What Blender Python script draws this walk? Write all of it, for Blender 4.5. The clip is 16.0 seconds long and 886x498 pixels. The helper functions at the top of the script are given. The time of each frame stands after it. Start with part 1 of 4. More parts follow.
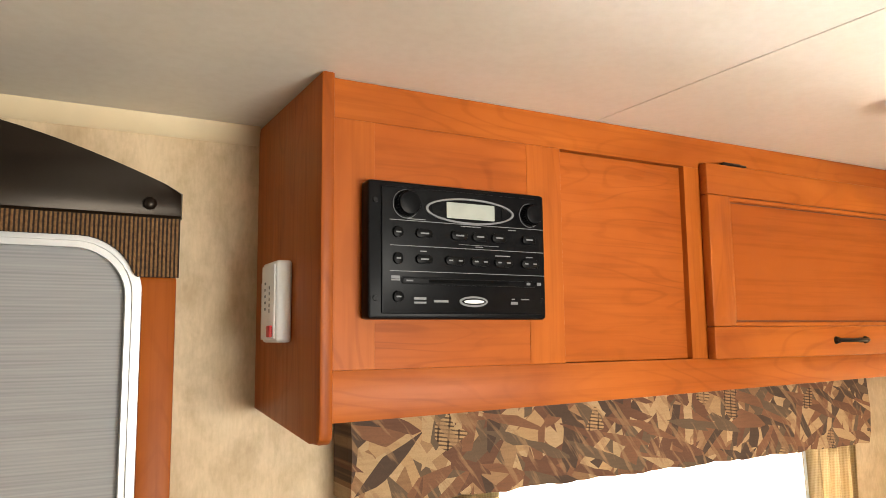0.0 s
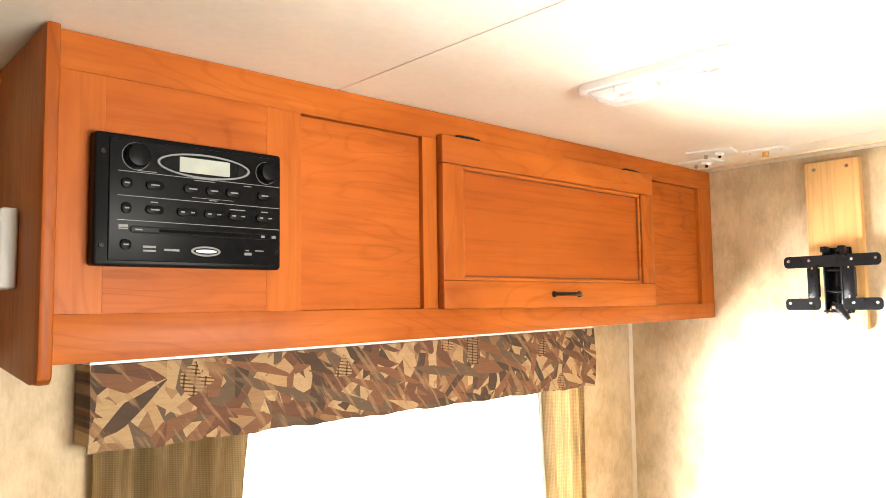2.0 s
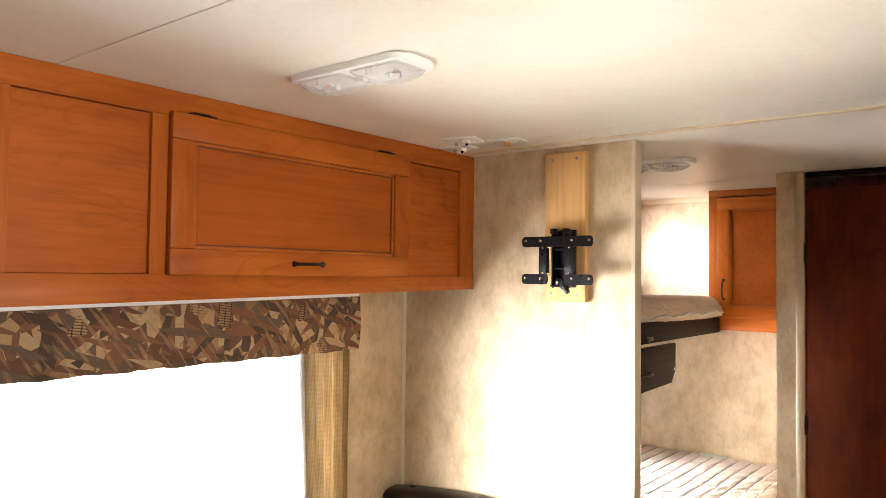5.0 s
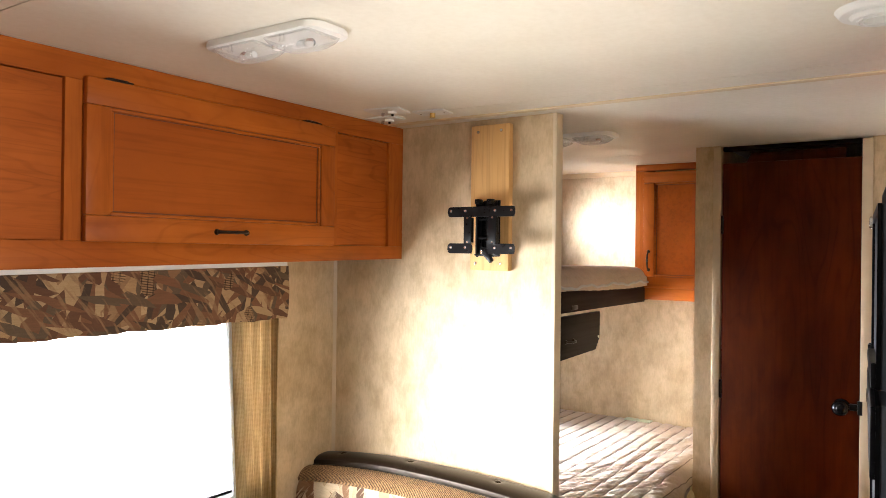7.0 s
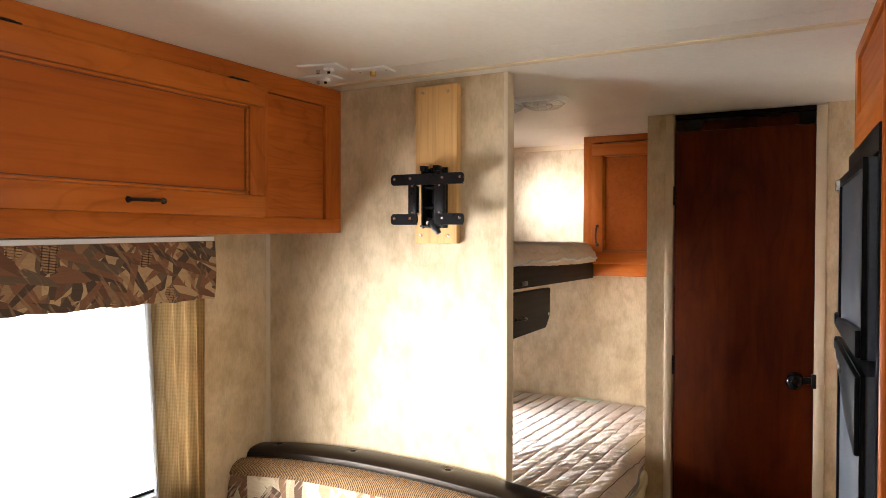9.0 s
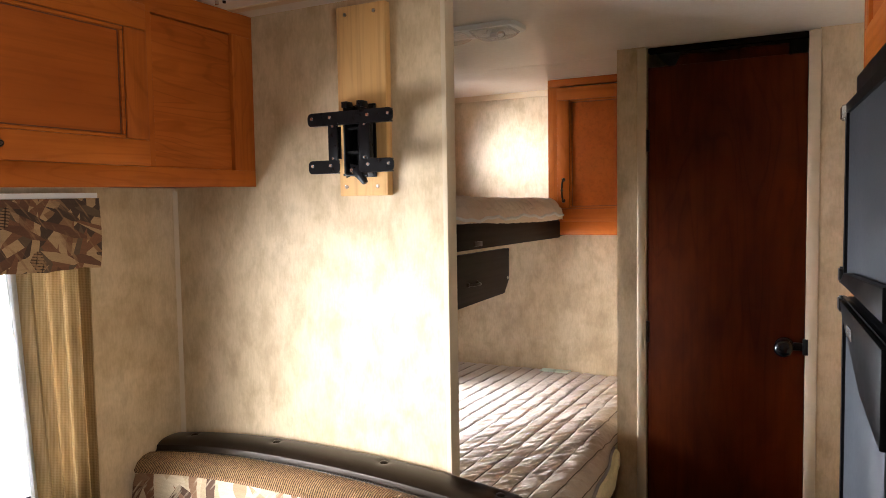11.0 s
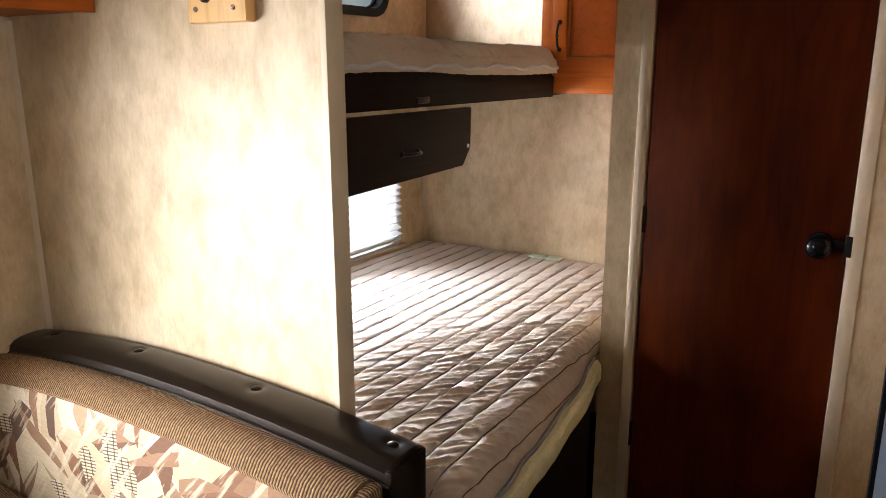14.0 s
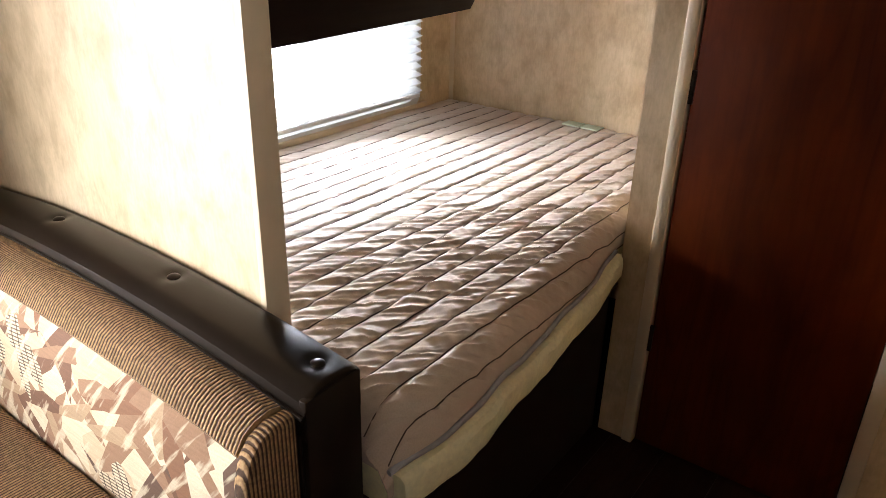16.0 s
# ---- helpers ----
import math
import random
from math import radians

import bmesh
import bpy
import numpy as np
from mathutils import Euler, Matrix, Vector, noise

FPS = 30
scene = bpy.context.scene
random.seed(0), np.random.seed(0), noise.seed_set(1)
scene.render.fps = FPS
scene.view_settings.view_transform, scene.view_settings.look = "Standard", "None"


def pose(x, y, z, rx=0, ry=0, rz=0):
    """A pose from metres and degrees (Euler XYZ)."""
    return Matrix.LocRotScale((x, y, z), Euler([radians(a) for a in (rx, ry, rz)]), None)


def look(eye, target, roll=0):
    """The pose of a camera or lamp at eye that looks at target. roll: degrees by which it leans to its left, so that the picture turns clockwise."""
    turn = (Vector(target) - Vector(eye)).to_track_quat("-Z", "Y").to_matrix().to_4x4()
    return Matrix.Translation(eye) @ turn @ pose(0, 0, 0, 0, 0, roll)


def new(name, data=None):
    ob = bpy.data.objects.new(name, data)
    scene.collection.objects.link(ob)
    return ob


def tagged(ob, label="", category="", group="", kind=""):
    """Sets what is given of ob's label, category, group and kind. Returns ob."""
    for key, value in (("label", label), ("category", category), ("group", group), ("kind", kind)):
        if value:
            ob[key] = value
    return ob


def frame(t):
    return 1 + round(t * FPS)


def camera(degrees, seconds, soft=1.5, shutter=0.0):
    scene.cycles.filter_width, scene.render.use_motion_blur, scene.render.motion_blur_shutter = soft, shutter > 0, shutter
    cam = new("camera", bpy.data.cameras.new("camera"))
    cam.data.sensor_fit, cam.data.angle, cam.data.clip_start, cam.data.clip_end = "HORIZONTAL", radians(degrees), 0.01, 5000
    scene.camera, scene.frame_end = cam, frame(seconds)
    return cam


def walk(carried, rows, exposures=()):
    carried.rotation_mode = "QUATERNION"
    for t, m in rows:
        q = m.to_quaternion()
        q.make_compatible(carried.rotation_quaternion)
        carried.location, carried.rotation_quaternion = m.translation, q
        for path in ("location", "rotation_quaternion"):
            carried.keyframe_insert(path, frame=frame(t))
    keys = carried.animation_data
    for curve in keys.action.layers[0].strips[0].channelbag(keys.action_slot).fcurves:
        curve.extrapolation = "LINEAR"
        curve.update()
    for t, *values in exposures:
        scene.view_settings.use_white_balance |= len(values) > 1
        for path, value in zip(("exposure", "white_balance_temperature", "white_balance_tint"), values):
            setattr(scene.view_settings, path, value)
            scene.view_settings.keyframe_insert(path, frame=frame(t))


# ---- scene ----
cam = camera(62.0, 16.0, soft=0.7)
PATH = [
    (0, (-2.316, -1.322, 1.597), (-1.358, 0.418, 1.832), -0.6),
    (0.5, (-2.296, -1.362, 1.587), (-1.243, 0.325, 1.795), -0.9),
    (1, (-2.287, -1.394, 1.578), (-1.112, 0.213, 1.775), -0.9),
    (1.5, (-2.275, -1.438, 1.566), (-0.999, 0.092, 1.742), -1.0),
    (2, (-2.254, -1.502, 1.555), (-0.91, -0.029, 1.709), -0.8),
    (2.5, (-2.227, -1.588, 1.558), (-0.869, -0.126, 1.695), -0.2),
    (3, (-2.188, -1.652, 1.556), (-0.798, -0.22, 1.682), -0.0),
    (3.5, (-2.168, -1.736, 1.559), (-0.732, -0.347, 1.665), 0.2),
    (4, (-2.155, -1.812, 1.559), (-0.656, -0.491, 1.656), 0.4),
    (4.5, (-2.138, -1.848, 1.56), (-0.6, -0.573, 1.646), 0.6),
    (7, (-2.12, -1.961, 1.538), (-0.469, -0.832, 1.542), 0.7),
    (7.5, (-2.101, -1.962, 1.547), (-0.433, -0.858, 1.548), 0.7),
    (8, (-2.0, -1.95, 1.572), (-0.31, -0.881, 1.545), 0.5),
    (8.5, (-1.996, -1.896, 1.535), (-0.27, -0.885, 1.522), 0.6),
    (11, (-1.6, -1.776, 1.448), (0.164, -0.839, 1.327), -0.9),
    (11.5, (-1.456, -1.804, 1.437), (0.271, -0.809, 1.267), -0.8),
    (12, (-1.371, -1.817, 1.425), (0.324, -0.784, 1.179), -0.2),
    (12.5, (-1.277, -1.81, 1.413), (0.409, -0.78, 1.1), -0.1),
    (13, (-1.157, -1.791, 1.408), (0.517, -0.759, 1.045), -0.3),
    (13.5, (-1.049, -1.775, 1.402), (0.608, -0.735, 0.982), -0.1),
    (14, (-0.979, -1.768, 1.392), (0.678, -0.754, 0.917), -0.1),
    (14.5, (-0.899, -1.767, 1.389), (0.724, -0.747, 0.818), -0.0),
    (15, (-0.802, -1.756, 1.379), (0.793, -0.739, 0.729), -0.2),
    (15.5, (-0.698, -1.748, 1.37), (0.842, -0.731, 0.601), 0.5),
    (16, (-0.626, -1.733, 1.338), (0.835, -0.659, 0.496), 1.5),
]
# exposure keys
EXPOSURES = [(0.0, 0.86, 6500, 7), (0.7, 1.06, 6500, 6), (1.5, 1.30, 6500, 5), (2.5, 0.95, 6500, 6), (3.5, 0.45, 6500, 9), (4.5, 0.06, 6500, 10),
             (7.0, -0.28, 6500, 10), (8.5, -0.46, 6500, 10), (11.0, -0.82, 6250, 11), (12.0, -0.83, 6250, 11), (13.5, -0.93, 6200, 11), (16.0, -0.92, 6250, 11)]
walk(cam, [(t, look(eye, target, roll)) for t, eye, target, roll in PATH], EXPOSURES)
L_DIN, L_BUNK, L_PORT, L_KIT, L_FRONT = 38, 225, 9, 14, 2.5

# ---------------------------------------------------------------- light
world = bpy.data.worlds.new("sky")
scene.world = world
world.use_nodes = True
wn = world.node_tree.nodes
sky = wn.new("ShaderNodeTexSky")
sky.sky_type = 'NISHITA'
sky.sun_disc = False
sky.sun_elevation = radians(50)
sky.sun_rotation = radians(150)
world.node_tree.links.new(sky.outputs[0], wn["Background"].inputs[0])
wn["Background"].inputs[1].default_value = 0.12

sun = new("sun", bpy.data.lights.new("sun", 'SUN'))
sun.data.energy = 1.2
sun.data.angle = radians(12)
sun.data.color = (1.0, 0.95, 0.88)
sun.matrix_world = look((0, -6, 8), (0, 0, 0))


def area_lamp(name, eye, target, w, h, watts, colour):
    """An area lamp: the sky's light in a window's opening, and added room fill."""
    ob = new(name, bpy.data.lights.new(name, 'AREA'))
    ob.data.shape = 'RECTANGLE'
    ob.data.size, ob.data.size_y = w, h
    ob.data.energy, ob.data.color = watts, colour
    ob.matrix_world = look(eye, target)
    return ob


area_lamp("dinette_window_light", (-0.92, 0.18, 0.98), (0.0, -0.66, 0.90), 1.12, 0.58, L_DIN, (0.98, 0.98, 1.0)).data.spread = radians(78)
area_lamp("bunk_window_light", (0.76, 0.012, 0.92), (0.55, -1.25, 0.72), 0.62, 0.30, L_BUNK, (0.87, 0.92, 1.0)).data.spread = radians(128)
area_lamp("port_window_light", (1.24, 0.10, 1.72), (1.78, -0.52, 1.62), 0.46, 0.25, L_PORT, (0.90, 0.93, 1.0)).data.spread = radians(66)
area_lamp("galley_window_light", (-1.45, -2.53, 1.32), (-1.40, -0.5, 1.80), 0.9, 0.50, L_KIT, (1.0, 0.95, 0.88)).data.spread = radians(110)
# sun thrown up through the dinette window by the pale ground outside
area_lamp("ground_glint_light", (-0.98, 0.055, 0.80), (-0.90, -1.36, 1.98), 0.50, 0.14, 1.5, (1.0, 0.97, 0.90)).data.spread = radians(42)
# added fill from the unseen front end, where no window is known
area_lamp("front_fill_light", (-3.86, -1.2, 1.3), (0, -1.2, 1.25), 1.3, 0.8, L_FRONT, (1.0, 0.96, 0.9))

# ---------------------------------------------------------------- materials


def rgba(c):
    return (c[0], c[1], c[2], 1.0)


class Mat:
    """A node material with short helpers."""

    def __init__(self, name, rough=0.5, metal=0.0):
        self.m = bpy.data.materials.new(name)
        self.m.use_nodes = True
        self.n = self.m.node_tree.nodes
        self.l = self.m.node_tree.links
        self.b = self.n["Principled BSDF"]
        self.b.inputs["Roughness"].default_value = rough
        self.b.inputs["Metallic"].default_value = metal
        self.tc = self.n.new("ShaderNodeTexCoord").outputs["Object"]

    def put(self, name, value):
        s = self.b.inputs[name]
        if isinstance(value, (float, int)):
            s.default_value = value
        elif isinstance(value, tuple):
            s.default_value = rgba(value)
        else:
            self.l.new(value, s)
        return self

    def mapped(self, scale=(1, 1, 1), rot=(0, 0, 0)):
        mp = self.n.new("ShaderNodeMapping")
        mp.inputs["Scale"].default_value = scale
        mp.inputs["Rotation"].default_value = [radians(a) for a in rot]
        self.l.new(self.tc, mp.inputs[0])
        return mp.outputs[0]

    def noise(self, scale, vec=None, detail=4, rough=0.55, distort=0.0):
        t = self.n.new("ShaderNodeTexNoise")
        t.inputs["Scale"].default_value = scale
        t.inputs["Detail"].default_value = detail
        t.inputs["Roughness"].default_value = rough
        t.inputs["Distortion"].default_value = distort
        self.l.new(vec or self.tc, t.inputs["Vector"])
        return t.outputs["Fac"]

    def wave(self, scale, vec=None, distort=0.0, dscale=1.0, axis='X', profile='SIN'):
        t = self.n.new("ShaderNodeTexWave")
        t.bands_direction = axis
        t.wave_profile = profile
        t.inputs["Scale"].default_value = scale
        t.inputs["Distortion"].default_value = distort
        t.inputs["Detail Scale"].default_value = dscale
        t.inputs["Detail"].default_value = 3
        self.l.new(vec or self.tc, t.inputs["Vector"])
        return t.outputs["Fac"]

    def ramp(self, fac, stops, constant=False):
        r = self.n.new("ShaderNodeValToRGB")
        e = r.color_ramp.elements
        if constant:
            r.color_ramp.interpolation = 'CONSTANT'
        while len(e) < len(stops):
            e.new(0.5)
        for el, (p, c) in zip(e, stops):
            el.position, el.color = p, rgba(c)
        self.l.new(fac, r.inputs[0])
        return r.outputs[0]

    def mix(self, fac, a, b, mode='MIX'):
        x = self.n.new("ShaderNodeMix")
        x.data_type, x.blend_type = 'RGBA', mode
        for s, v in ((x.inputs[0], fac), (x.inputs[6], a), (x.inputs[7], b)):
            if isinstance(v, (float, int)):
                s.default_value = v
            elif isinstance(v, tuple):
                s.default_value = rgba(v)
            else:
                self.l.new(v, s)
        return x.outputs[2]

    def value(self, fac, lo, hi):
        r = self.n.new("ShaderNodeMapRange")
        r.inputs[3].default_value, r.inputs[4].default_value = lo, hi
        self.l.new(fac, r.inputs[0])
        return r.outputs[0]

    def bump(self, fac, strength=0.2, dist=0.001):
        b = self.n.new("ShaderNodeBump")
        b.inputs["Strength"].default_value, b.inputs["Distance"].default_value = strength, dist
        self.l.new(fac, b.inputs["Height"])
        self.l.new(b.outputs[0], self.b.inputs["Normal"])
        return self


def wood(name, light, dark, axis='X', rough=0.38, figure=1.15, lines=0.34):
    """Stained timber: contour-like grain along one axis, fine pores and cloudy stain."""
    k = Mat(name, rough)
    field = k.noise(1.0, k.mapped(tuple(1.1 * figure if a == axis else 5.5 * figure for a in "XYZ")), 2, 0.45, 0.25)
    turn = k.n.new("ShaderNodeMath")
    turn.operation = 'MULTIPLY'
    turn.inputs[1].default_value = 105.0
    k.l.new(field, turn.inputs[0])
    band = k.n.new("ShaderNodeMath")
    band.operation = 'SINE'
    k.l.new(turn.outputs[0], band.inputs[0])
    cloud = k.noise(5.0, k.mapped(tuple(0.5 if a == axis else 1.4 for a in "XYZ")), 4, 0.55, 0.4)
    fine = k.noise(38, k.mapped(tuple(0.06 if a == axis else 1.7 for a in "XYZ")), 3, 0.6)
    c = k.ramp(cloud, [(0.3, dark), (0.5, tuple(0.55 * a + 0.45 * b for a, b in zip(light, dark))), (0.7, light)])
    grain = k.ramp(band.outputs[0], [(0.0, (1, 1, 1)), (0.72, (0.97, 0.96, 0.95)), (0.95, (0.62, 0.52, 0.45)), (1.0, (0.56, 0.46, 0.40))])
    patchy = k.ramp(k.noise(2.2, k.mapped((1, 1, 1)), 2), [(0.36, (0.15, 0.15, 0.15)), (0.62, (1, 1, 1))])
    amount = k.mix(1.0, patchy, (lines, lines, lines), 'MULTIPLY')
    c = k.mix(amount, c, k.mix(1.0, c, grain, 'MULTIPLY'))
    pores = k.ramp(fine, [(0.34, (0.70, 0.64, 0.60)), (0.52, (1, 1, 1))])
    c = k.mix(0.5, c, k.mix(1.0, c, pores, 'MULTIPLY'))
    k.put("Base Color", c).put("Roughness", k.value(fine, rough + 0.12, rough - 0.06))
    k.put("Specular IOR Level", 0.14 if max(light) > 0.2 else 0.08)
    return k.bump(fine, 0.12, 0.0006).m


def plain(name, c, rough=0.5, metal=0.0, vary=0.06, scale=30, bump=0.0):
    k = Mat(name, rough, metal)
    if max(c) < 0.06:
        k.put("Specular IOR Level", 0.22 if max(c) > 0.005 else 0.07)
    f = k.noise(scale, None, 4)
    lo = tuple(max(0, a * (1 - vary)) for a in c)
    hi = tuple(min(1, a * (1 + vary)) for a in c)
    k.put("Base Color", k.ramp(f, [(0.3, lo), (0.7, hi)]))
    k.put("Roughness", k.value(f, rough * 0.9, min(1, rough * 1.12)))
    if bump:
        k.bump(f, bump, 0.001)
    return k.m


CHERRY_L, CHERRY_D = (0.42, 0.112, 0.0145), (0.275, 0.060, 0.0070)
wood_x = wood("cherry_grain_along", CHERRY_L, CHERRY_D, 'X')
wood_z = wood("cherry_grain_upright", CHERRY_L, CHERRY_D, 'Z')
wood_y = wood("cherry_grain_cross", CHERRY_L, CHERRY_D, 'Y')
wood_panel = wood("cherry_panel", (0.41, 0.104, 0.0135), (0.29, 0.064, 0.0075), 'X', 0.4, 1.5, 0.40)
wood_flat = wood("cherry_veneer_plain", (0.34, 0.080, 0.0095), (0.26, 0.056, 0.0062), 'X', 0.42, 0.7, 0.08)
wood_bath = wood("brown_door_veneer", (0.098, 0.0165, 0.0017), (0.038, 0.0062, 0.0009), 'Z', 0.42, 0.7, 0.5)
wood_birch = wood("birch_board", (0.72, 0.45, 0.19), (0.66, 0.38, 0.14), 'Z', 0.45, 0.7, 0.15)
wood_dark = wood("dark_brown_board", (0.014, 0.0052, 0.0028), (0.0075, 0.0029, 0.0016), 'X', 0.58, 0.5)
wood_floor = wood("dark_floor_plank", (0.026, 0.011, 0.0055), (0.013, 0.006, 0.003), 'X', 0.4, 0.7)


def wallpaper():
    k = Mat("mottled_beige_wallpaper", 0.55)
    a = k.noise(3.2, k.mapped((1.0, 1.0, 0.8)), 6, 0.62, 0.4)
    b = k.noise(16, k.mapped((1.0, 1.0, 0.7)), 5, 0.65, 0.2)
    c = k.noise(170, k.mapped((1.0, 1.0, 0.25)), 2, 0.5)
    col = k.ramp(a, [(0.32, (0.525, 0.386, 0.222)), (0.5, (0.63, 0.477, 0.290)), (0.68, (0.705, 0.557, 0.368))])
    col = k.mix(0.7, col, k.mix(1.0, col, k.ramp(b, [(0.34, (0.68, 0.645, 0.59)), (0.58, (1, 1, 1))]), 'MULTIPLY'))
    col = k.mix(0.5, col, k.mix(1.0, col, k.ramp(c, [(0.35, (0.84, 0.83, 0.8)), (0.6, (1, 1, 1))]), 'MULTIPLY'))
    k.put("Base Color", col).put("Roughness", k.value(b, 0.62, 0.48))
    return k.bump(c, 0.15, 0.0006).m


def ceiling_vinyl():
    k = Mat("off_white_ceiling_panel", 0.42)
    a = k.noise(2.6, None, 6, 0.62, 0.5)
    b = k.noise(60, None, 3, 0.6)
    col = k.ramp(a, [(0.3, (0.78, 0.72, 0.61)), (0.7, (0.86, 0.81, 0.71))])
    col = k.mix(0.5, col, k.mix(1.0, col, k.ramp(b, [(0.35, (0.93, 0.92, 0.9)), (0.6, (1, 1, 1))]), 'MULTIPLY'))
    k.put("Base Color", col).put("Roughness", k.value(a, 0.36, 0.5))
    return k.bump(b, 0.12, 0.0008).m


def print_fabric(name, ground, shard, scale, across, rough=0.85, cover=0.55):
    """Printed upholstery seen flat: long straight-edged shards at several angles and small hatched patches on a plain ground."""
    k = Mat(name, rough)
    tc = k.n.new("ShaderNodeTexCoord")
    sep = k.n.new("ShaderNodeSeparateXYZ")
    k.l.new(tc.outputs["Object"], sep.inputs[0])
    flat = k.n.new("ShaderNodeCombineXYZ")
    k.l.new(sep.outputs[across], flat.inputs[0]), k.l.new(sep.outputs[2], flat.inputs[1])

    def turned(angle, sx, sy):
        a = k.n.new("ShaderNodeMapping")
        a.inputs["Rotation"].default_value[2] = radians(angle)
        k.l.new(flat.outputs[0], a.inputs[0])
        b = k.n.new("ShaderNodeMapping")
        b.inputs["Scale"].default_value = (sx, sy, 1)
        b.inputs["Location"].default_value = (angle * 0.137, angle * 0.071, 0)
        k.l.new(a.outputs[0], b.inputs[0])
        return b.outputs[0]

    def cells(sc, angle, stretch):
        v = k.n.new("ShaderNodeTexVoronoi")
        v.voronoi_dimensions = '2D'
        v.inputs["Scale"].default_value = sc
        k.l.new(turned(angle, 1.0, 1.0 / stretch), v.inputs["Vector"])
        s = k.n.new("ShaderNodeSeparateColor")
        k.l.new(v.outputs["Color"], s.inputs[0])
        return s.outputs[0], s.outputs[1]

    n, m = len(ground), len(shard)
    a, a2 = cells(scale * 0.6, 20, 1.5)
    col = k.ramp(a, [(i / n, c) for i, c in enumerate(ground)], True)
    for q, (angle, st, cut) in enumerate(((-38, 4.5, cover), (52, 5.0, cover + 0.05), (12, 4.0, cover + 0.10), (-72, 5.0, cover + 0.08))):
        b, b2 = cells(scale * (1.0 + 0.22 * q), angle, st)
        ink = k.ramp(b, [(i / m, shard[(i + q) % m]) for i in range(m)], True)
        pick = k.ramp(b2, [(0, (0, 0, 0)), (cut, (1, 1, 1))], True)
        col = k.mix(pick, col, ink)
    # ladders of short bars in some patches
    p1, p2 = cells(scale * 0.95, 8, 1.3)
    bars = k.wave(44, turned(8, 1, 1), 0.15, 1.0, 'Y')
    posts = k.wave(15, turned(8, 1, 1), 0.15, 1.0, 'X')
    where = k.ramp(p1, [(0, (0, 0, 0)), (0.96, (1, 1, 1))], True)
    drawn = k.mix(1.0, k.ramp(bars, [(0.62, (1, 1, 1)), (0.68, (0.25, 0.22, 0.20))]), k.ramp(posts, [(0.90, (1, 1, 1)), (0.93, (0.3, 0.26, 0.23))]), 'MULTIPLY')
    col = k.mix(where, col, k.mix(1.0, k.ramp(p2, [(0, ground[1]), (0.5, ground[0])], True), drawn, 'MULTIPLY'))
    # worn, scratched ink
    grain = k.noise(420, None, 2)
    slub = k.noise(90, k.mapped((0.2, 0.2, 2.2)), 3)
    dry = k.noise(60, turned(-38, 1.0, 0.12), 3)
    col = k.mix(k.ramp(dry, [(0.54, (0, 0, 0)), (0.62, (0.7, 0.7, 0.7))]), col, ground[1])
    col = k.mix(0.45, col, k.mix(1.0, col, k.ramp(grain, [(0.3, (0.7, 0.7, 0.7)), (0.6, (1, 1, 1))]), 'MULTIPLY'))
    col = k.mix(0.3, col, k.mix(1.0, col, k.ramp(slub, [(0.35, (0.6, 0.58, 0.55)), (0.6, (1, 1, 1))]), 'MULTIPLY'))
    k.put("Base Color", col)
    return k.bump(grain, 0.3, 0.0008).m


def ribbed(name, c1, c2, axis, pitch):
    """Corduroy in two tones, ribs of the given pitch."""
    k = Mat(name, 0.9)
    w = k.wave(0.314 / pitch, None, 0.5, 4.0, axis)
    n = k.noise(150, None, 3)
    col = k.ramp(w, [(0.25, c1), (0.6, c2)])
    col = k.mix(0.7, col, k.mix(1.0, col, k.ramp(n, [(0.35, (0.45, 0.4, 0.36)), (0.6, (1, 1, 1))]), 'MULTIPLY'))
    k.put("Base Color", col)
    return k.bump(w, 0.8, 0.002).m


def quilt_cloth():
    k = Mat("taupe_quilted_cloth", 0.75)
    a = k.noise(5, None, 4)
    b = k.noise(380, None, 2)
    col = k.ramp(a, [(0.3, (0.52, 0.405, 0.305)), (0.7, (0.60, 0.48, 0.365))])
    col = k.mix(0.4, col, k.mix(1.0, col, k.ramp(b, [(0.3, (0.75, 0.75, 0.75)), (0.6, (1, 1, 1))]), 'MULTIPLY'))
    k.put("Base Color", col).put("Sheen Weight", 0.25)
    return k.bump(b, 0.2, 0.0005).m


def vinyl_black():
    k = Mat("dark_brown_vinyl", 0.36)
    v = k.noise(260, None, 3)
    a = k.noise(9, None, 4)
    k.put("Base Color", k.ramp(a, [(0.3, (0.0075, 0.0046, 0.0030)), (0.7, (0.013, 0.0085, 0.0056))]))
    k.put("Roughness", k.value(a, 0.29, 0.34)).put("Specular IOR Level", 0.22).put("Specular Tint", (1.0, 0.86, 0.72))
    return k.bump(v, 0.06, 0.0005).m


def linen():
    k = Mat("gold_linen_weave", 0.9)
    a = k.wave(75, None, 1.5, 2.0, 'X')
    b = k.wave(75, None, 1.5, 2.0, 'Z')
    n = k.noise(60, k.mapped((1, 1, 0.15)), 4)
    col = k.ramp(n, [(0.3, (0.40, 0.275, 0.125)), (0.7, (0.56, 0.41, 0.21))])
    col = k.mix(0.6, col, k.mix(1.0, col, k.ramp(k.mix(0.5, a, b), [(0.3, (0.6, 0.56, 0.5)), (0.6, (1, 1, 1))]), 'MULTIPLY'))
    k.put("Base Color", col)
    k.bump(a, 0.4, 0.0006)
    tl = k.n.new("ShaderNodeBsdfTranslucent")
    k.l.new(col, tl.inputs[0])
    ms = k.n.new("ShaderNodeMixShader")
    ms.inputs[0].default_value = 0.38
    k.l.new(k.b.outputs[0], ms.inputs[1]), k.l.new(tl.outputs[0], ms.inputs[2])
    k.l.new(ms.outputs[0], k.n["Material Output"].inputs[0])
    return k.m


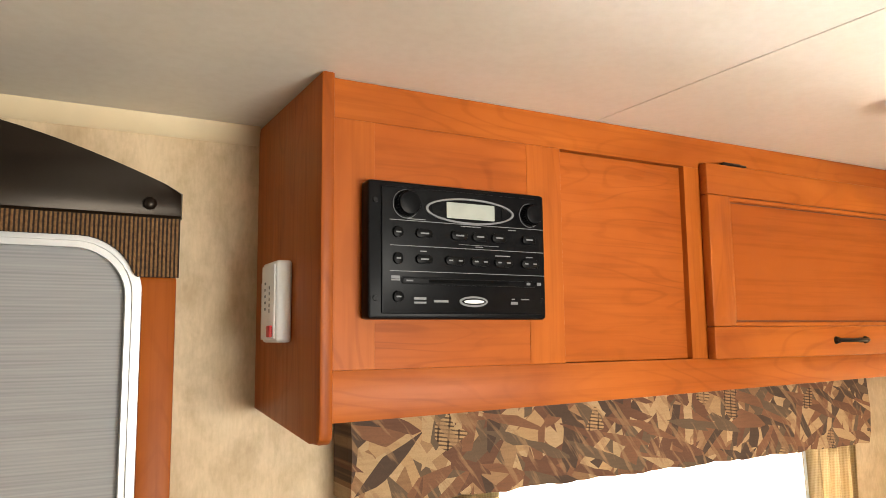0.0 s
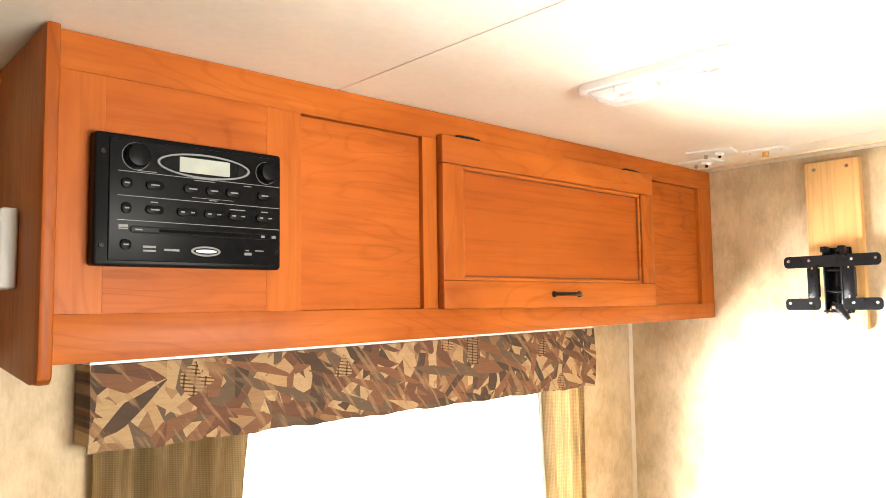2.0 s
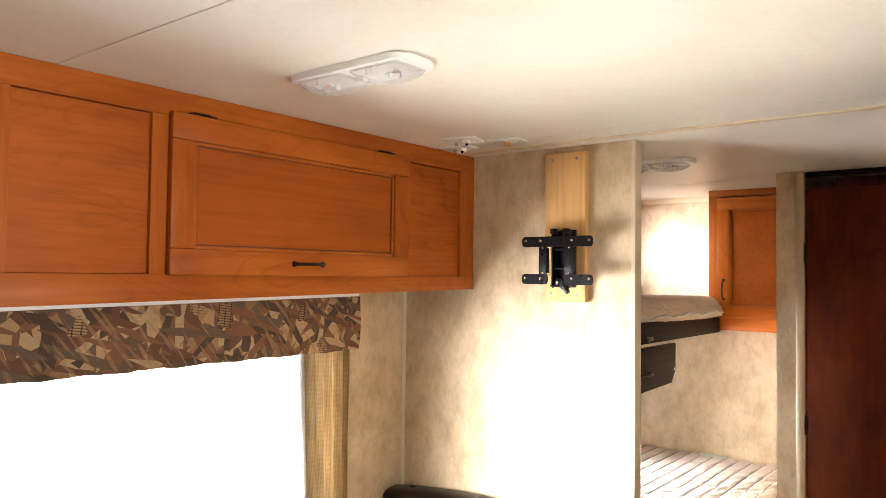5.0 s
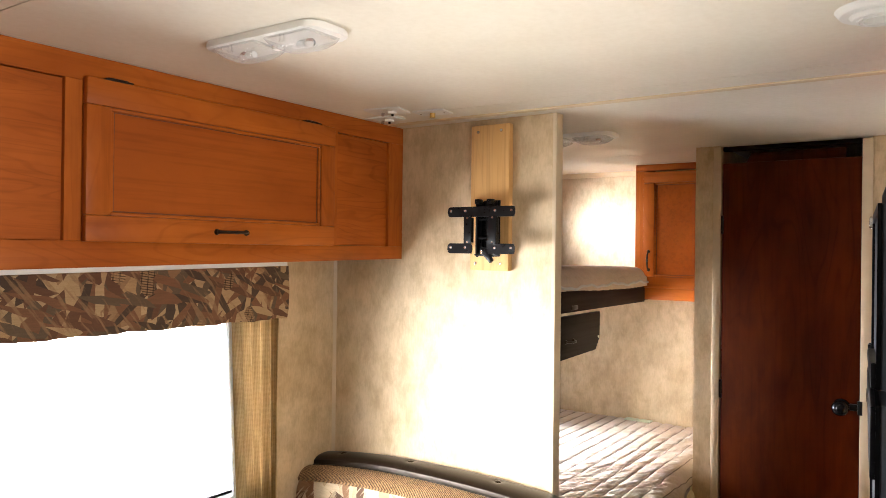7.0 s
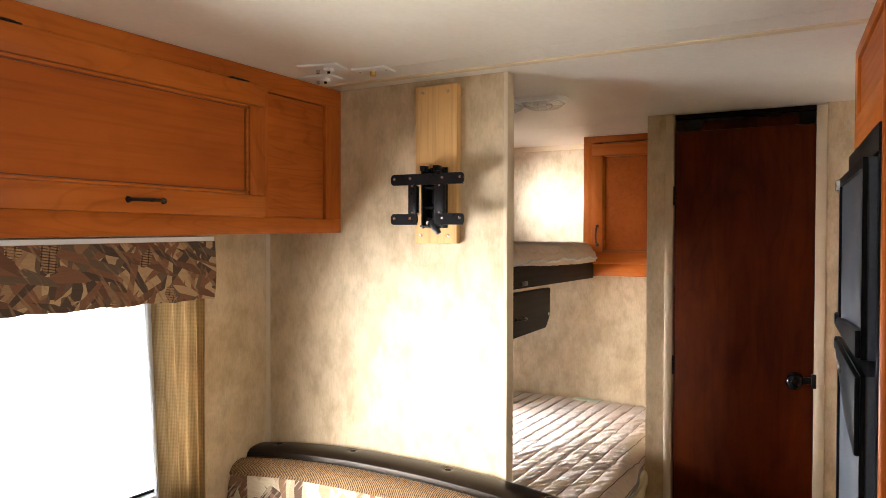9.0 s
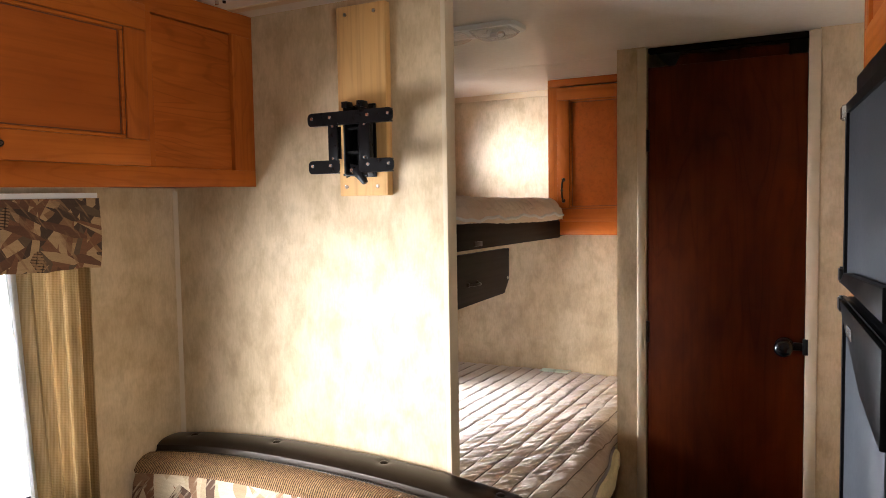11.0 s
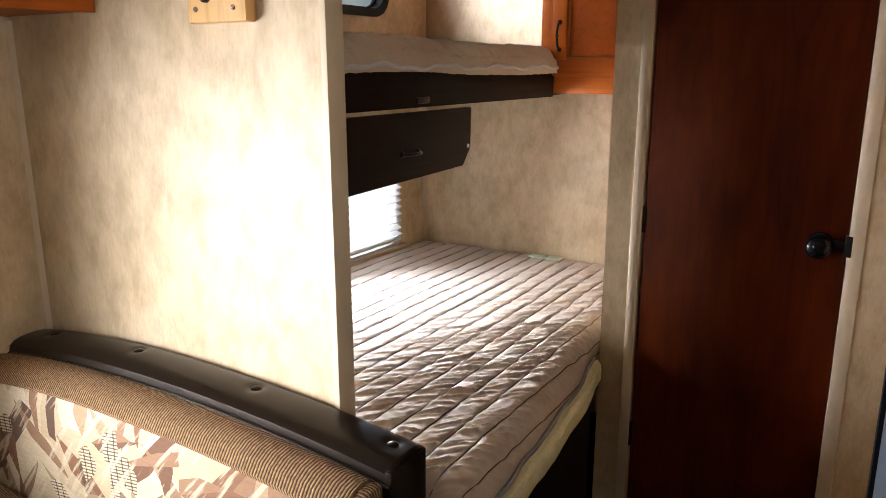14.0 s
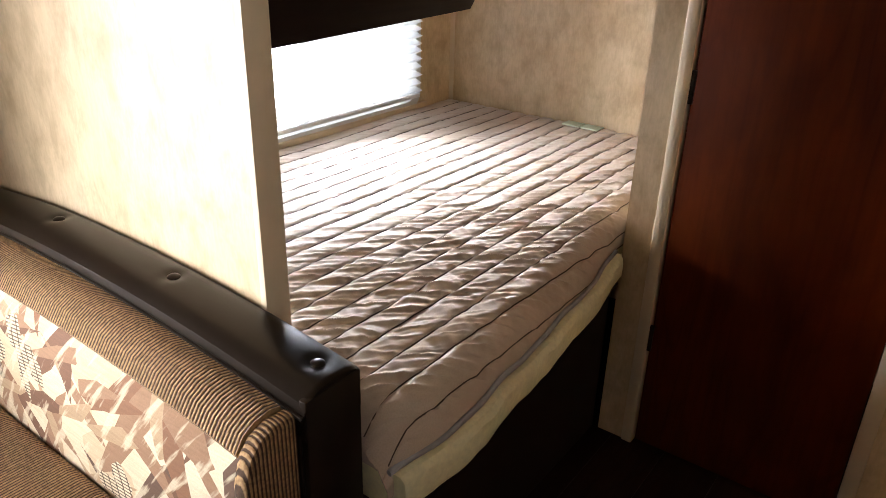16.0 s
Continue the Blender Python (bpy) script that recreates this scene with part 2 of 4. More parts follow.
def screen_mesh():
    k = Mat("grey_screen_mesh", 0.8)
    w = k.wave(60, k.mapped((0.05, 1, 1)), 1.0, 2.0, 'Z')
    n = k.noise(40, k.mapped((0.1, 1, 6)), 3)
    col = k.ramp(n, [(0.3, (0.30, 0.30, 0.30)), (0.7, (0.38, 0.38, 0.38))])
    col = k.mix(0.4, col, k.mix(1.0, col, k.ramp(w, [(0.3, (0.8, 0.8, 0.8)), (0.6, (1, 1, 1))]), 'MULTIPLY'))
    k.put("Base Color", col)
    return k.m


def glass(name, rough=0.0, tint=(1, 1, 1)):
    k = Mat(name, rough)
    k.put("Base Color", tint).put("Transmission Weight", 1.0).put("IOR", 1.45)
    return k.m


paper = wallpaper()
ceil_mat = ceiling_vinyl()
glaze = plain("dark_glaze", (0.10, 0.022, 0.006), 0.5, 0, 0.3, 60)
trim_mat = plain("cream_vinyl_trim", (0.62, 0.50, 0.34), 0.45, 0, 0.06, 12)
crown_mat = plain("cream_crown_trim", (0.74, 0.60, 0.38), 0.4, 0, 0.05, 12)
white_plastic = plain("white_plastic", (0.80, 0.79, 0.76), 0.35, 0, 0.03, 20)
offwhite_plastic = plain("ivory_plastic", (0.74, 0.71, 0.63), 0.4, 0, 0.03, 20)
alu = plain("white_painted_aluminium", (0.62, 0.62, 0.61), 0.35, 0.3, 0.04, 20)
chrome = plain("bright_steel", (0.62, 0.61, 0.58), 0.25, 1.0, 0.05, 40)
brass = plain("brass", (0.72, 0.48, 0.16), 0.3, 1.0, 0.08, 60)
black_steel = plain("black_coated_steel", (0.006, 0.006, 0.0065), 0.28, 0.2, 0.2, 60, 0.05)
black_plastic = plain("black_plastic", (0.004, 0.004, 0.0045), 0.34, 0, 0.2, 40, 0.03)
knob_black = plain("glossy_black_knob", (0.006, 0.006, 0.0065), 0.14, 0, 0.1, 30)
dark_plastic = plain("dark_grey_plastic", (0.0048, 0.0048, 0.0050), 0.4, 0, 0.15, 40)
bronze = plain("dark_bronze_pull", (0.028, 0.020, 0.016), 0.35, 0.6, 0.25, 60)
grey_ink = plain("grey_print", (0.17, 0.172, 0.175), 0.5, 0, 0.03)
lcd = plain("grey_display", (0.33, 0.35, 0.31), 0.25, 0, 0.05)
red_plastic = plain("red_plastic", (0.45, 0.02, 0.02), 0.4, 0, 0.05)
fridge_panel = plain("dark_grey_fridge_panel", (0.042, 0.047, 0.056), 0.45, 0.0, 0.12, 120, 0.05)
foam_mat = plain("pale_yellow_foam", (0.82, 0.75, 0.47), 0.95, 0, 0.08, 90, 0.5)
tag_mat = plain("pale_green_cloth_tag", (0.56, 0.62, 0.46), 0.8, 0, 0.05)
# shade of the quilt's stitched creases, put into a dark colour
stitch_shade_mat = plain("dark_stitch_crease_shade", (0.09, 0.06, 0.045), 0.9, 0, 0.2)
piping_mat = plain("grey_piping", (0.34, 0.32, 0.33), 0.7, 0, 0.1)
ply = plain("dark_bed_platform", (0.014, 0.007, 0.004), 0.6, 0, 0.3, 8)
blind_mat = plain("white_pleated_blind", (0.80, 0.80, 0.80), 0.7, 0, 0.03, 40)
k = Mat("backlit_white_pleats", 0.7)
k.put("Base Color", (0.82, 0.82, 0.82)).put("Transmission Weight", 0.0)
tr = k.n.new("ShaderNodeBsdfTranslucent")
tr.inputs[0].default_value = (0.85, 0.86, 0.88, 1)
mx = k.n.new("ShaderNodeMixShader")
mx.inputs[0].default_value = 0.55
k.l.new(k.b.outputs[0], mx.inputs[1]), k.l.new(tr.outputs[0], mx.inputs[2])
thin = k.n.new("ShaderNodeBsdfTransparent")
mx2 = k.n.new("ShaderNodeMixShader")
mx2.inputs[0].default_value = 0.08
k.l.new(mx.outputs[0], mx2.inputs[1]), k.l.new(thin.outputs[0], mx2.inputs[2])
k.l.new(mx2.outputs[0], k.n["Material Output"].inputs[0])
blind_glow = k.m
lining_mat = plain("pale_grey_lining", (0.60, 0.60, 0.60), 0.8, 0, 0.05, 60)
vinyl = vinyl_black()
quilt = quilt_cloth()
curtain_mat = linen()
mesh_mat = screen_mesh()
window_glass = glass("window_glass")
k = Mat("clear_lens", 0.12)
k.put("Base Color", (0.9, 0.9, 0.9))
clear = k.n.new("ShaderNodeBsdfTransparent")
clear.inputs[0].default_value = (0.97, 0.97, 0.97, 1)
mx = k.n.new("ShaderNodeMixShader")
mx.inputs[0].default_value = 0.76
k.l.new(k.b.outputs[0], mx.inputs[1]), k.l.new(clear.outputs[0], mx.inputs[2])
k.l.new(mx.outputs[0], k.n["Material Output"].inputs[0])
lens_glass = k.m
bulb_glass = glass("bulb_glass", 0.05)
rib_brown = ribbed("brown_ribbed_cloth", (0.07, 0.033, 0.013), (0.43, 0.26, 0.115), 'Y', 0.0065)
rib_end = ribbed("brown_ribbed_cloth_end", (0.07, 0.033, 0.013), (0.43, 0.26, 0.115), 'X', 0.0065)
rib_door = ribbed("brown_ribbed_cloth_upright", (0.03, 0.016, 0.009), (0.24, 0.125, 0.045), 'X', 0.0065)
bench_print = print_fabric("cream_and_brown_printed_cloth", [(0.60, 0.48, 0.31), (0.66, 0.54, 0.37), (0.52, 0.39, 0.24), (0.62, 0.50, 0.33)],
                           [(0.21, 0.095, 0.042), (0.38, 0.25, 0.14), (0.15, 0.066, 0.030), (0.11, 0.056, 0.030), (0.27, 0.145, 0.075)], 24, 1, 0.85, 0.70)
valance_print = print_fabric("brown_printed_valance_cloth", [(0.40, 0.25, 0.12), (0.30, 0.175, 0.085), (0.44, 0.30, 0.16), (0.24, 0.13, 0.06)],
                             [(0.13, 0.055, 0.028), (0.07, 0.040, 0.024), (0.42, 0.28, 0.145), (0.19, 0.085, 0.04), (0.12, 0.078, 0.045)], 33, 0, 0.85, 0.57)

haze = bpy.data.materials.new("bright_overcast_distance")
haze.use_nodes = True
em = haze.node_tree.nodes.new("ShaderNodeEmission")
em.inputs[0].default_value = (0.97, 0.98, 1.0, 1)
em.inputs[1].default_value = 13.0
haze.node_tree.links.new(em.outputs[0], haze.node_tree.nodes["Material Output"].inputs[0])

# ---------------------------------------------------------------- mesh helpers
HOME = {}


def thing(name, m, label, category, group="", kind=""):
    """An Empty at the base of a thing; m is its pose or its place."""
    ob = new(name)
    ob.empty_display_size = 0.05
    ob.matrix_world = m if isinstance(m, Matrix) else Matrix.Translation(m)
    HOME[ob] = ob.matrix_world.copy()
    return tagged(ob, label, category, group, kind)


def part(name, bm, material, parent, label="", local=False, smooth=True):
    """Links a bmesh, made in world metres (or in its thing's own), as one mesh under its thing or part."""
    if not local:
        bm.transform(HOME[parent].inverted())
    return link(name, bm, material, parent, label, smooth)


def link(name, bm, material, parent=None, label="", smooth=True):
    bmesh.ops.recalc_face_normals(bm, faces=bm.faces[:])
    me = bpy.data.meshes.new(name)
    bm.to_mesh(me)
    bm.free()
    for mt in (material if isinstance(material, (list, tuple)) else [material]):
        me.materials.append(mt)
    if smooth:
        me.shade_smooth()
        me.set_sharp_from_angle(angle=radians(35))
    ob = new(name, me)
    if parent is not None:
        ob.parent = parent
        HOME[ob] = HOME[parent]
    if label:
        ob["label"] = label
    return ob


def structure(name, bm, material, label, category):
    return tagged(link(name, bm, material), label, category, kind="structure")


def box(bm, x0, x1, y0, y1, z0, z1, bevel=0.0, seg=2):
    vs = bmesh.ops.create_cube(bm, size=1.0)["verts"]
    bmesh.ops.scale(bm, vec=(abs(x1 - x0), abs(y1 - y0), abs(z1 - z0)), verts=vs)
    bmesh.ops.translate(bm, vec=((x0 + x1) / 2, (y0 + y1) / 2, (z0 + z1) / 2), verts=vs)
    if bevel:
        es = list({e for v in vs for e in v.link_edges})
        bmesh.ops.bevel(bm, geom=es, offset=bevel, segments=seg, affect='EDGES', profile=0.5)
    return bm


def B(*a, **k):
    return box(bmesh.new(), *a, **k)


def cyl(bm, at, axis, r0, r1, depth, seg=20, bevel=0.0):
    """A cone or cylinder that starts at a point and goes depth along an axis."""
    q = Vector(axis).normalized().to_track_quat('Z', 'Y').to_matrix().to_4x4()
    m = Matrix.Translation(at) @ q @ Matrix.Translation((0, 0, depth / 2))
    vs = bmesh.ops.create_cone(bm, cap_ends=True, segments=seg, radius1=r0, radius2=r1, depth=depth, matrix=m)["verts"]
    if bevel:
        es = [e for e in {e for v in vs for e in v.link_edges} if any(len(f.verts) > 4 for f in e.link_faces)]
        bmesh.ops.bevel(bm, geom=es, offset=bevel, segments=2, affect='EDGES', profile=0.5)
    return bm


def prism(bm, pts, axis, a, b, bevel=0.0):
    """A closed outline swept between a and b along an axis; pts are the two other coordinates in xyz order."""
    def at(p, t):
        return {'x': (t, p[0], p[1]), 'y': (p[0], t, p[1]), 'z': (p[0], p[1], t)}[axis]
    v0 = [bm.verts.new(at(p, a)) for p in pts]
    v1 = [bm.verts.new(at(p, b)) for p in pts]
    n = len(pts)
    fs = [bm.faces.new(v0), bm.faces.new(v1[::-1])]
    for i in range(n):
        fs.append(bm.faces.new((v0[i], v0[(i + 1) % n], v1[(i + 1) % n], v1[i])))
    if bevel:
        es = [e for f in fs[:2] for e in f.edges]
        bmesh.ops.bevel(bm, geom=es, offset=bevel, segments=2, affect='EDGES', profile=0.5)
    return bm


def tube(bm, pts, r, seg=8):
    """A round bar along points."""
    pts = [Vector(p) for p in pts]
    rings = []
    for i, p in enumerate(pts):
        d = (pts[min(i + 1, len(pts) - 1)] - pts[max(i - 1, 0)]).normalized()
        q = d.to_track_quat('Z', 'Y')
        rings.append([bm.verts.new(p + q @ Vector((r * math.cos(t), r * math.sin(t), 0)))
                      for t in [2 * math.pi * k / seg for k in range(seg)]])
    for a, b in zip(rings, rings[1:]):
        for k in range(seg):
            bm.faces.new((a[k], a[(k + 1) % seg], b[(k + 1) % seg], b[k]))
    bm.faces.new(rings[0][::-1]), bm.faces.new(rings[-1])
    return bm


def rounded(w, h, r, seg=6, x=0.0, z=0.0):
    """The outline of a rounded rectangle round a point."""
    out = []
    for cx, cz, a0 in ((w / 2 - r, h / 2 - r, 0), (-w / 2 + r, h / 2 - r, 90), (-w / 2 + r, -h / 2 + r, 180), (w / 2 - r, -h / 2 + r, 270)):
        for i in range(seg + 1):
            a = radians(a0 + 90 * i / seg)
            out.append((x + cx + r * math.cos(a), z + cz + r * math.sin(a)))
    return out


def ring(bm, outer, inner, axis, a, b):
    """A band between two outlines with the same number of points, swept from a to b."""
    def at(p, t):
        return {'x': (t, p[0], p[1]), 'y': (p[0], t, p[1]), 'z': (p[0], p[1], t)}[axis]
    V = [[bm.verts.new(at(p, t)) for p in o] for t in (a, b) for o in (outer, inner)]
    n = len(outer)
    for i in range(n):
        j = (i + 1) % n
        for p, q in ((V[0], V[2]), (V[1], V[3]), (V[0], V[1]), (V[2], V[3])):
            bm.faces.new((p[i], p[j], q[j], q[i]))
    return bm


def ellipse(w, h, x, z, seg=32):
    return [(x + w / 2 * math.cos(2 * math.pi * i / seg), z + h / 2 * math.sin(2 * math.pi * i / seg)) for i in range(seg)]


def wall_y(name, y0, y1, x0, x1, z0, z1, holes, label):
    """A wall along x with openings (x0, x1, z0, z1)."""
    bm = bmesh.new()
    xs = sorted({x0, x1, *[v for h in holes for v in h[:2]]})
    for a, b in zip(xs, xs[1:]):
        cuts = sorted((h[2], h[3]) for h in holes if h[0] <= a and h[1] >= b)
        z = z0
        for lo, hi in cuts:
            if lo > z:
                box(bm, a, b, y0, y1, z, lo)
            z = hi
        if z < z1:
            box(bm, a, b, y0, y1, z, z1)
    bmesh.ops.remove_doubles(bm, verts=bm.verts[:], dist=1e-5)
    return structure(name, bm, paper, label, "wall")

# ---------------------------------------------------------------- the shell of the trailer
H = 1.98          # ceiling
REAR, FRONT = 1.755, -3.7
SOUTH = -2.46
CF = -0.325       # front plane of the overhead cabinet
WIN = (-1.50, -0.345, 0.70, 1.34)       # dinette window
BWIN = (0.45, 1.53, 0.66, 1.08)        # lower bunk window
PORT = (1.0, 1.48, 1.60, 1.84)         # upper bunk window
EDOOR = (-2.78, -2.165, 0.04, 1.77)    # entry door

floor = structure("floor", B(FRONT, REAR, SOUTH, 0.0, -0.04, -0.004), wood_floor, "dark brown wood-look vinyl plank floor", "floor")
HOME[floor] = Matrix.Identity(4)
for i in range(17):
    w = 0.147
    a, b = SOUTH + i * w + 0.0008, min(SOUTH + (i + 1) * w - 0.0008, -0.0005)
    cut = -2.6 + (i * 0.73) % 1.5
    for c, d in ((FRONT, cut - 0.0008), (cut + 0.0008, cut + 2.0), (cut + 2.0016, REAR)):
        part("plank", B(c, min(d, REAR), a, b, -0.0038, 0.0, bevel=0.0008, seg=1), wood_floor, floor)

bm = bmesh.new()
cuts = [FRONT, -2.67, -1.447, -0.20, 1.13, REAR]
for a, b in zip(cuts, cuts[1:]):
    box(bm, a + 0.0018, b - 0.0018, SOUTH, 0.0, H, H + 0.02)
box(bm, FRONT, REAR, SOUTH, 0.0, H + 0.0202, H + 0.06)
structure("ceiling", bm, ceil_mat, "off-white mottled vinyl ceiling panels with thin joints", "ceiling")

bm = B(-0.085, -0.055, SOUTH, -0.935, H - 0.004, H + 0.001, bevel=0.0015)
box(bm, -0.085, -0.055, -0.935, CF, H - 0.004, H + 0.001, 0.0015)
structure("trim", bm, crown_mat, "cream ceiling joint strip", "trim")

wall_y("wall_north", 0.0, 0.05, FRONT, REAR, 0.0, H, [WIN, BWIN, PORT, EDOOR], "mottled beige wallpapered outer wall with windows and door")
wall_y("wall_south", SOUTH - 0.05, SOUTH, FRONT, REAR, 0.0, H, [(-1.95, -0.95, 1.05, 1.58)], "mottled beige wallpapered kitchen wall")
structure("wall_rear", B(REAR, REAR + 0.05, SOUTH - 0.05, 0.05, 0.0, H), paper, "mottled beige wallpapered rear wall", "wall")
bm = B(FRONT - 0.05, FRONT, SOUTH - 0.05, -1.8, 0.0, H)
box(bm, FRONT - 0.05, FRONT, -0.6, 0.05, 0.0, H)
box(bm, FRONT - 0.05, FRONT, -1.8, -0.6, 0.0, 0.95)
box(bm, FRONT - 0.05, FRONT, -1.8, -0.6, 1.65, H)
structure("wall_front", bm, paper, "mottled beige wallpapered front wall", "wall")

# partition that carries the television mount, with its end cap
structure("wall_partition", B(0.009, 0.05, -0.931, 0.0, 0.0, H), paper, "mottled beige wallpapered partition beside the bunks", "wall")
bm = B(0.007, 0.053, -0.938, -0.9312, 0.0, H, bevel=0.002)
box(bm, 0.006, 0.0088, -0.938, -0.925, 0.0, H, 0.001)
structure("trim", bm, trim_mat, "cream vinyl end cap of the partition", "trim")
structure("trim", prism(bmesh.new(), [(-0.002, -0.001), (0.008, -0.001), (0.008, -0.011)], 'z', 0.0, 1.5), trim_mat,
          "cream corner bead between two walls", "trim")
structure("trim", prism(bmesh.new(), [(REAR - 0.014, -0.001), (REAR - 0.001, -0.001), (REAR - 0.001, -0.014)], 'z', 0.0, H), trim_mat,
          "cream corner bead between two walls", "trim")

# bathroom walls and doorway
BX = 1.015
structure("wall_bath_side", B(BX, REAR, -1.190, -1.092, 0.0, H), paper, "mottled beige wallpapered wall between bunks and bathroom", "wall")
bm = B(BX, BX + 0.04, SOUTH, -1.731, 0.0, H)
structure("wall_bath_front", bm, paper, "mottled beige wallpapered wall beside the bathroom door", "wall")
for y0, y1 in ((-1.195, -1.165), (-1.734, -1.699)):
    structure("trim", B(BX - 0.008, BX + 0.03, y0, y1, 0.0, H - 0.006, bevel=0.003), trim_mat, "cream vinyl jamb beside the bathroom door", "trim")
structure("trim", B(BX + 0.02, BX + 0.05, -1.698, -1.196, H - 0.02, H - 0.002, bevel=0.002), wood_dark, "dark head of the bathroom doorway", "trim")

# crown strips
for nm, a in (("a", (FRONT, -1.974)), ("b", (0.054, REAR - 0.02))):
    structure("trim", prism(bmesh.new(), [(-0.020, H - 0.001), (-0.001, H - 0.001), (-0.001, H - 0.034), (-0.008, H - 0.028)], 'x', a[0], a[1]),
              crown_mat, "cream crown strip under the ceiling", "trim")
structure("trim", prism(bmesh.new(), [(REAR - 0.020, H - 0.001), (REAR - 0.001, H - 0.001), (REAR - 0.001, H - 0.026), (REAR - 0.008, H - 0.022)], 'y', -1.09, -0.02),
          crown_mat, "cream crown strip under the ceiling", "trim")


def window(name, x0, x1, z0, z1, r, label, panes=1, material=None):
    """A radius-cornered trailer window in the north wall."""
    ob = thing(name, ((x0 + x1) / 2, 0.0, z0), label, "window", kind="structure")
    w, h, cx, cz = x1 - x0, z1 - z0, (x0 + x1) / 2, (z0 + z1) / 2
    fr = material or alu
    part("window_frame", ring(bmesh.new(), rounded(w + 0.03, h + 0.03, r + 0.015, 8, cx, cz), rounded(w - 0.03, h - 0.03, r, 8, cx, cz), 'y', -0.012, 0.045), fr, ob)
    part("seal", ring(bmesh.new(), rounded(w - 0.030, h - 0.030, r, 8, cx, cz), rounded(w - 0.044, h - 0.044, r, 8, cx, cz), 'y', 0.020, 0.029), dark_plastic, ob)
    step = (w - 0.03) / panes
    for i in range(panes):
        a = x0 + 0.015 + i * step
        g = part("pane", prism(bmesh.new(), rounded(step - 0.004, h - 0.03, 0.01, 3, a + step / 2, cz), 'y', 0.030, 0.034), window_glass, ob)
        g.visible_shadow = False
        if i:
            part("mullion", B(a - 0.012, a + 0.012, 0.012, 0.045, z0 + 0.015, z1 - 0.015, bevel=0.002), fr, ob)
    return ob


window("window_1", *WIN, 0.06, "dinette window with rounded white frame", 1)
window("window_2", *BWIN, 0.05, "low bunk window behind a pleated blind", 2)
window("window_3", *PORT, 0.08, "small upper bunk window with black rounded frame", 1, black_plastic)

structure("backdrop", B(-3.2, 3.2, 0.9, 0.92, -0.6, 1.28), haze, "bright overcast distance beyond the windows", "backdrop")

# ---------------------------------------------------------------- entry door and its padded cornice
ob = thing("door_1", (-2.47, 0.0, 0.0), "entry screen door with white rounded frame and grey mesh", "door", kind="structure")
ex, ez, ew, eh = -2.4725, 0.905, 0.615, 1.73
part("door_frame", ring(bmesh.new(), rounded(ew, eh, 0.10, 10, ex, ez), rounded(ew - 0.05, eh - 0.05, 0.08, 10, ex, ez), 'y', -0.016, 0.03), alu, ob)
part("door_bead", ring(bmesh.new(), rounded(ew - 0.014, eh - 0.014, 0.095, 10, ex, ez), rounded(ew - 0.03, eh - 0.03, 0.088, 10, ex, ez), 'y', -0.021, -0.014), alu, ob)
part("screen", prism(bmesh.new(), rounded(ew - 0.04, eh - 0.04, 0.08, 10, ex, ez), 'y', 0.004, 0.008), mesh_mat, ob)
part("door_slab", B(-2.79, -2.155, 0.034, 0.052, 0.02, 1.79), alu, ob)

ob = thing("trim", (-2.47, 0.0, 0.0), "cherry-stained casing strips beside the entry door", "trim", kind="structure")
for a in (-2.170, -2.834):
    part("casing", B(a, a + 0.059, -0.016, -0.001, 0.0, 1.70, bevel=0.004), wood_z, ob)

ob = thing("door_cornice", (-2.47, 0.0, 1.69), "padded dark brown vinyl cornice with ribbed cloth above the entry door", "cornice")
arch = [(-2.109, 1.797)]
for i in range(25):
    t = i / 24
    x = -2.109 - t * 0.722
    arch.append((x, 1.840 + 0.103 * (1 - abs(2 * t - 1) ** 1.55)))
arch.append((-2.831, 1.797))
part("padded_top", prism(bmesh.new(), arch, 'y', -0.048, -0.002, 0.012), vinyl, ob)
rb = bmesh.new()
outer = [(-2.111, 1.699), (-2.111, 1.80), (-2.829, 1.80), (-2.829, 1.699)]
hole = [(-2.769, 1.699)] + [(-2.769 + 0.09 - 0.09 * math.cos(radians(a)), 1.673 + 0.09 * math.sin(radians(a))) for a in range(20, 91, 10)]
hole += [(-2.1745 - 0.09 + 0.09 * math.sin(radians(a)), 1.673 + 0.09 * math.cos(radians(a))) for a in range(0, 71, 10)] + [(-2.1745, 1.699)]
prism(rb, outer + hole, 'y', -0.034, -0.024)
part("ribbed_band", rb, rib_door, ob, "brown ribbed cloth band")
for x in (-2.162, -2.395, -2.545, -2.778):
    b2 = bmesh.new()
    bmesh.ops.create_uvsphere(b2, u_segments=14, v_segments=8, radius=0.011, matrix=Matrix.Translation((x, -0.050, 1.818 if abs(x + 2.47) > 0.2 else 1.87)) @ Matrix.Diagonal((1, 0.6, 1, 1)))
    part("button", b2, vinyl, ob)

# ---------------------------------------------------------------- overhead cabinet
CAB = thing("overhead_cabinet", (-0.98, 0.0, 1.51), "cherry-stained overhead cabinet above the dinette with one lift-up door", "cabinet")
x0c, x1c, zb = -1.952, 0.007, 1.505
cb = B(x0c, x1c, CF + 0.018, -0.003, zb + 0.004, zb + 0.016)
part("bottom_panel", cb, wood_x, CAB)
part("back_panel", B(x0c, x1c, -0.006, -0.002, zb + 0.017, H - 0.003), wood_x, CAB)
part("top_panel", B(x0c, x1c, CF + 0.02, -0.008, H - 0.010, H - 0.003), wood_x, CAB)
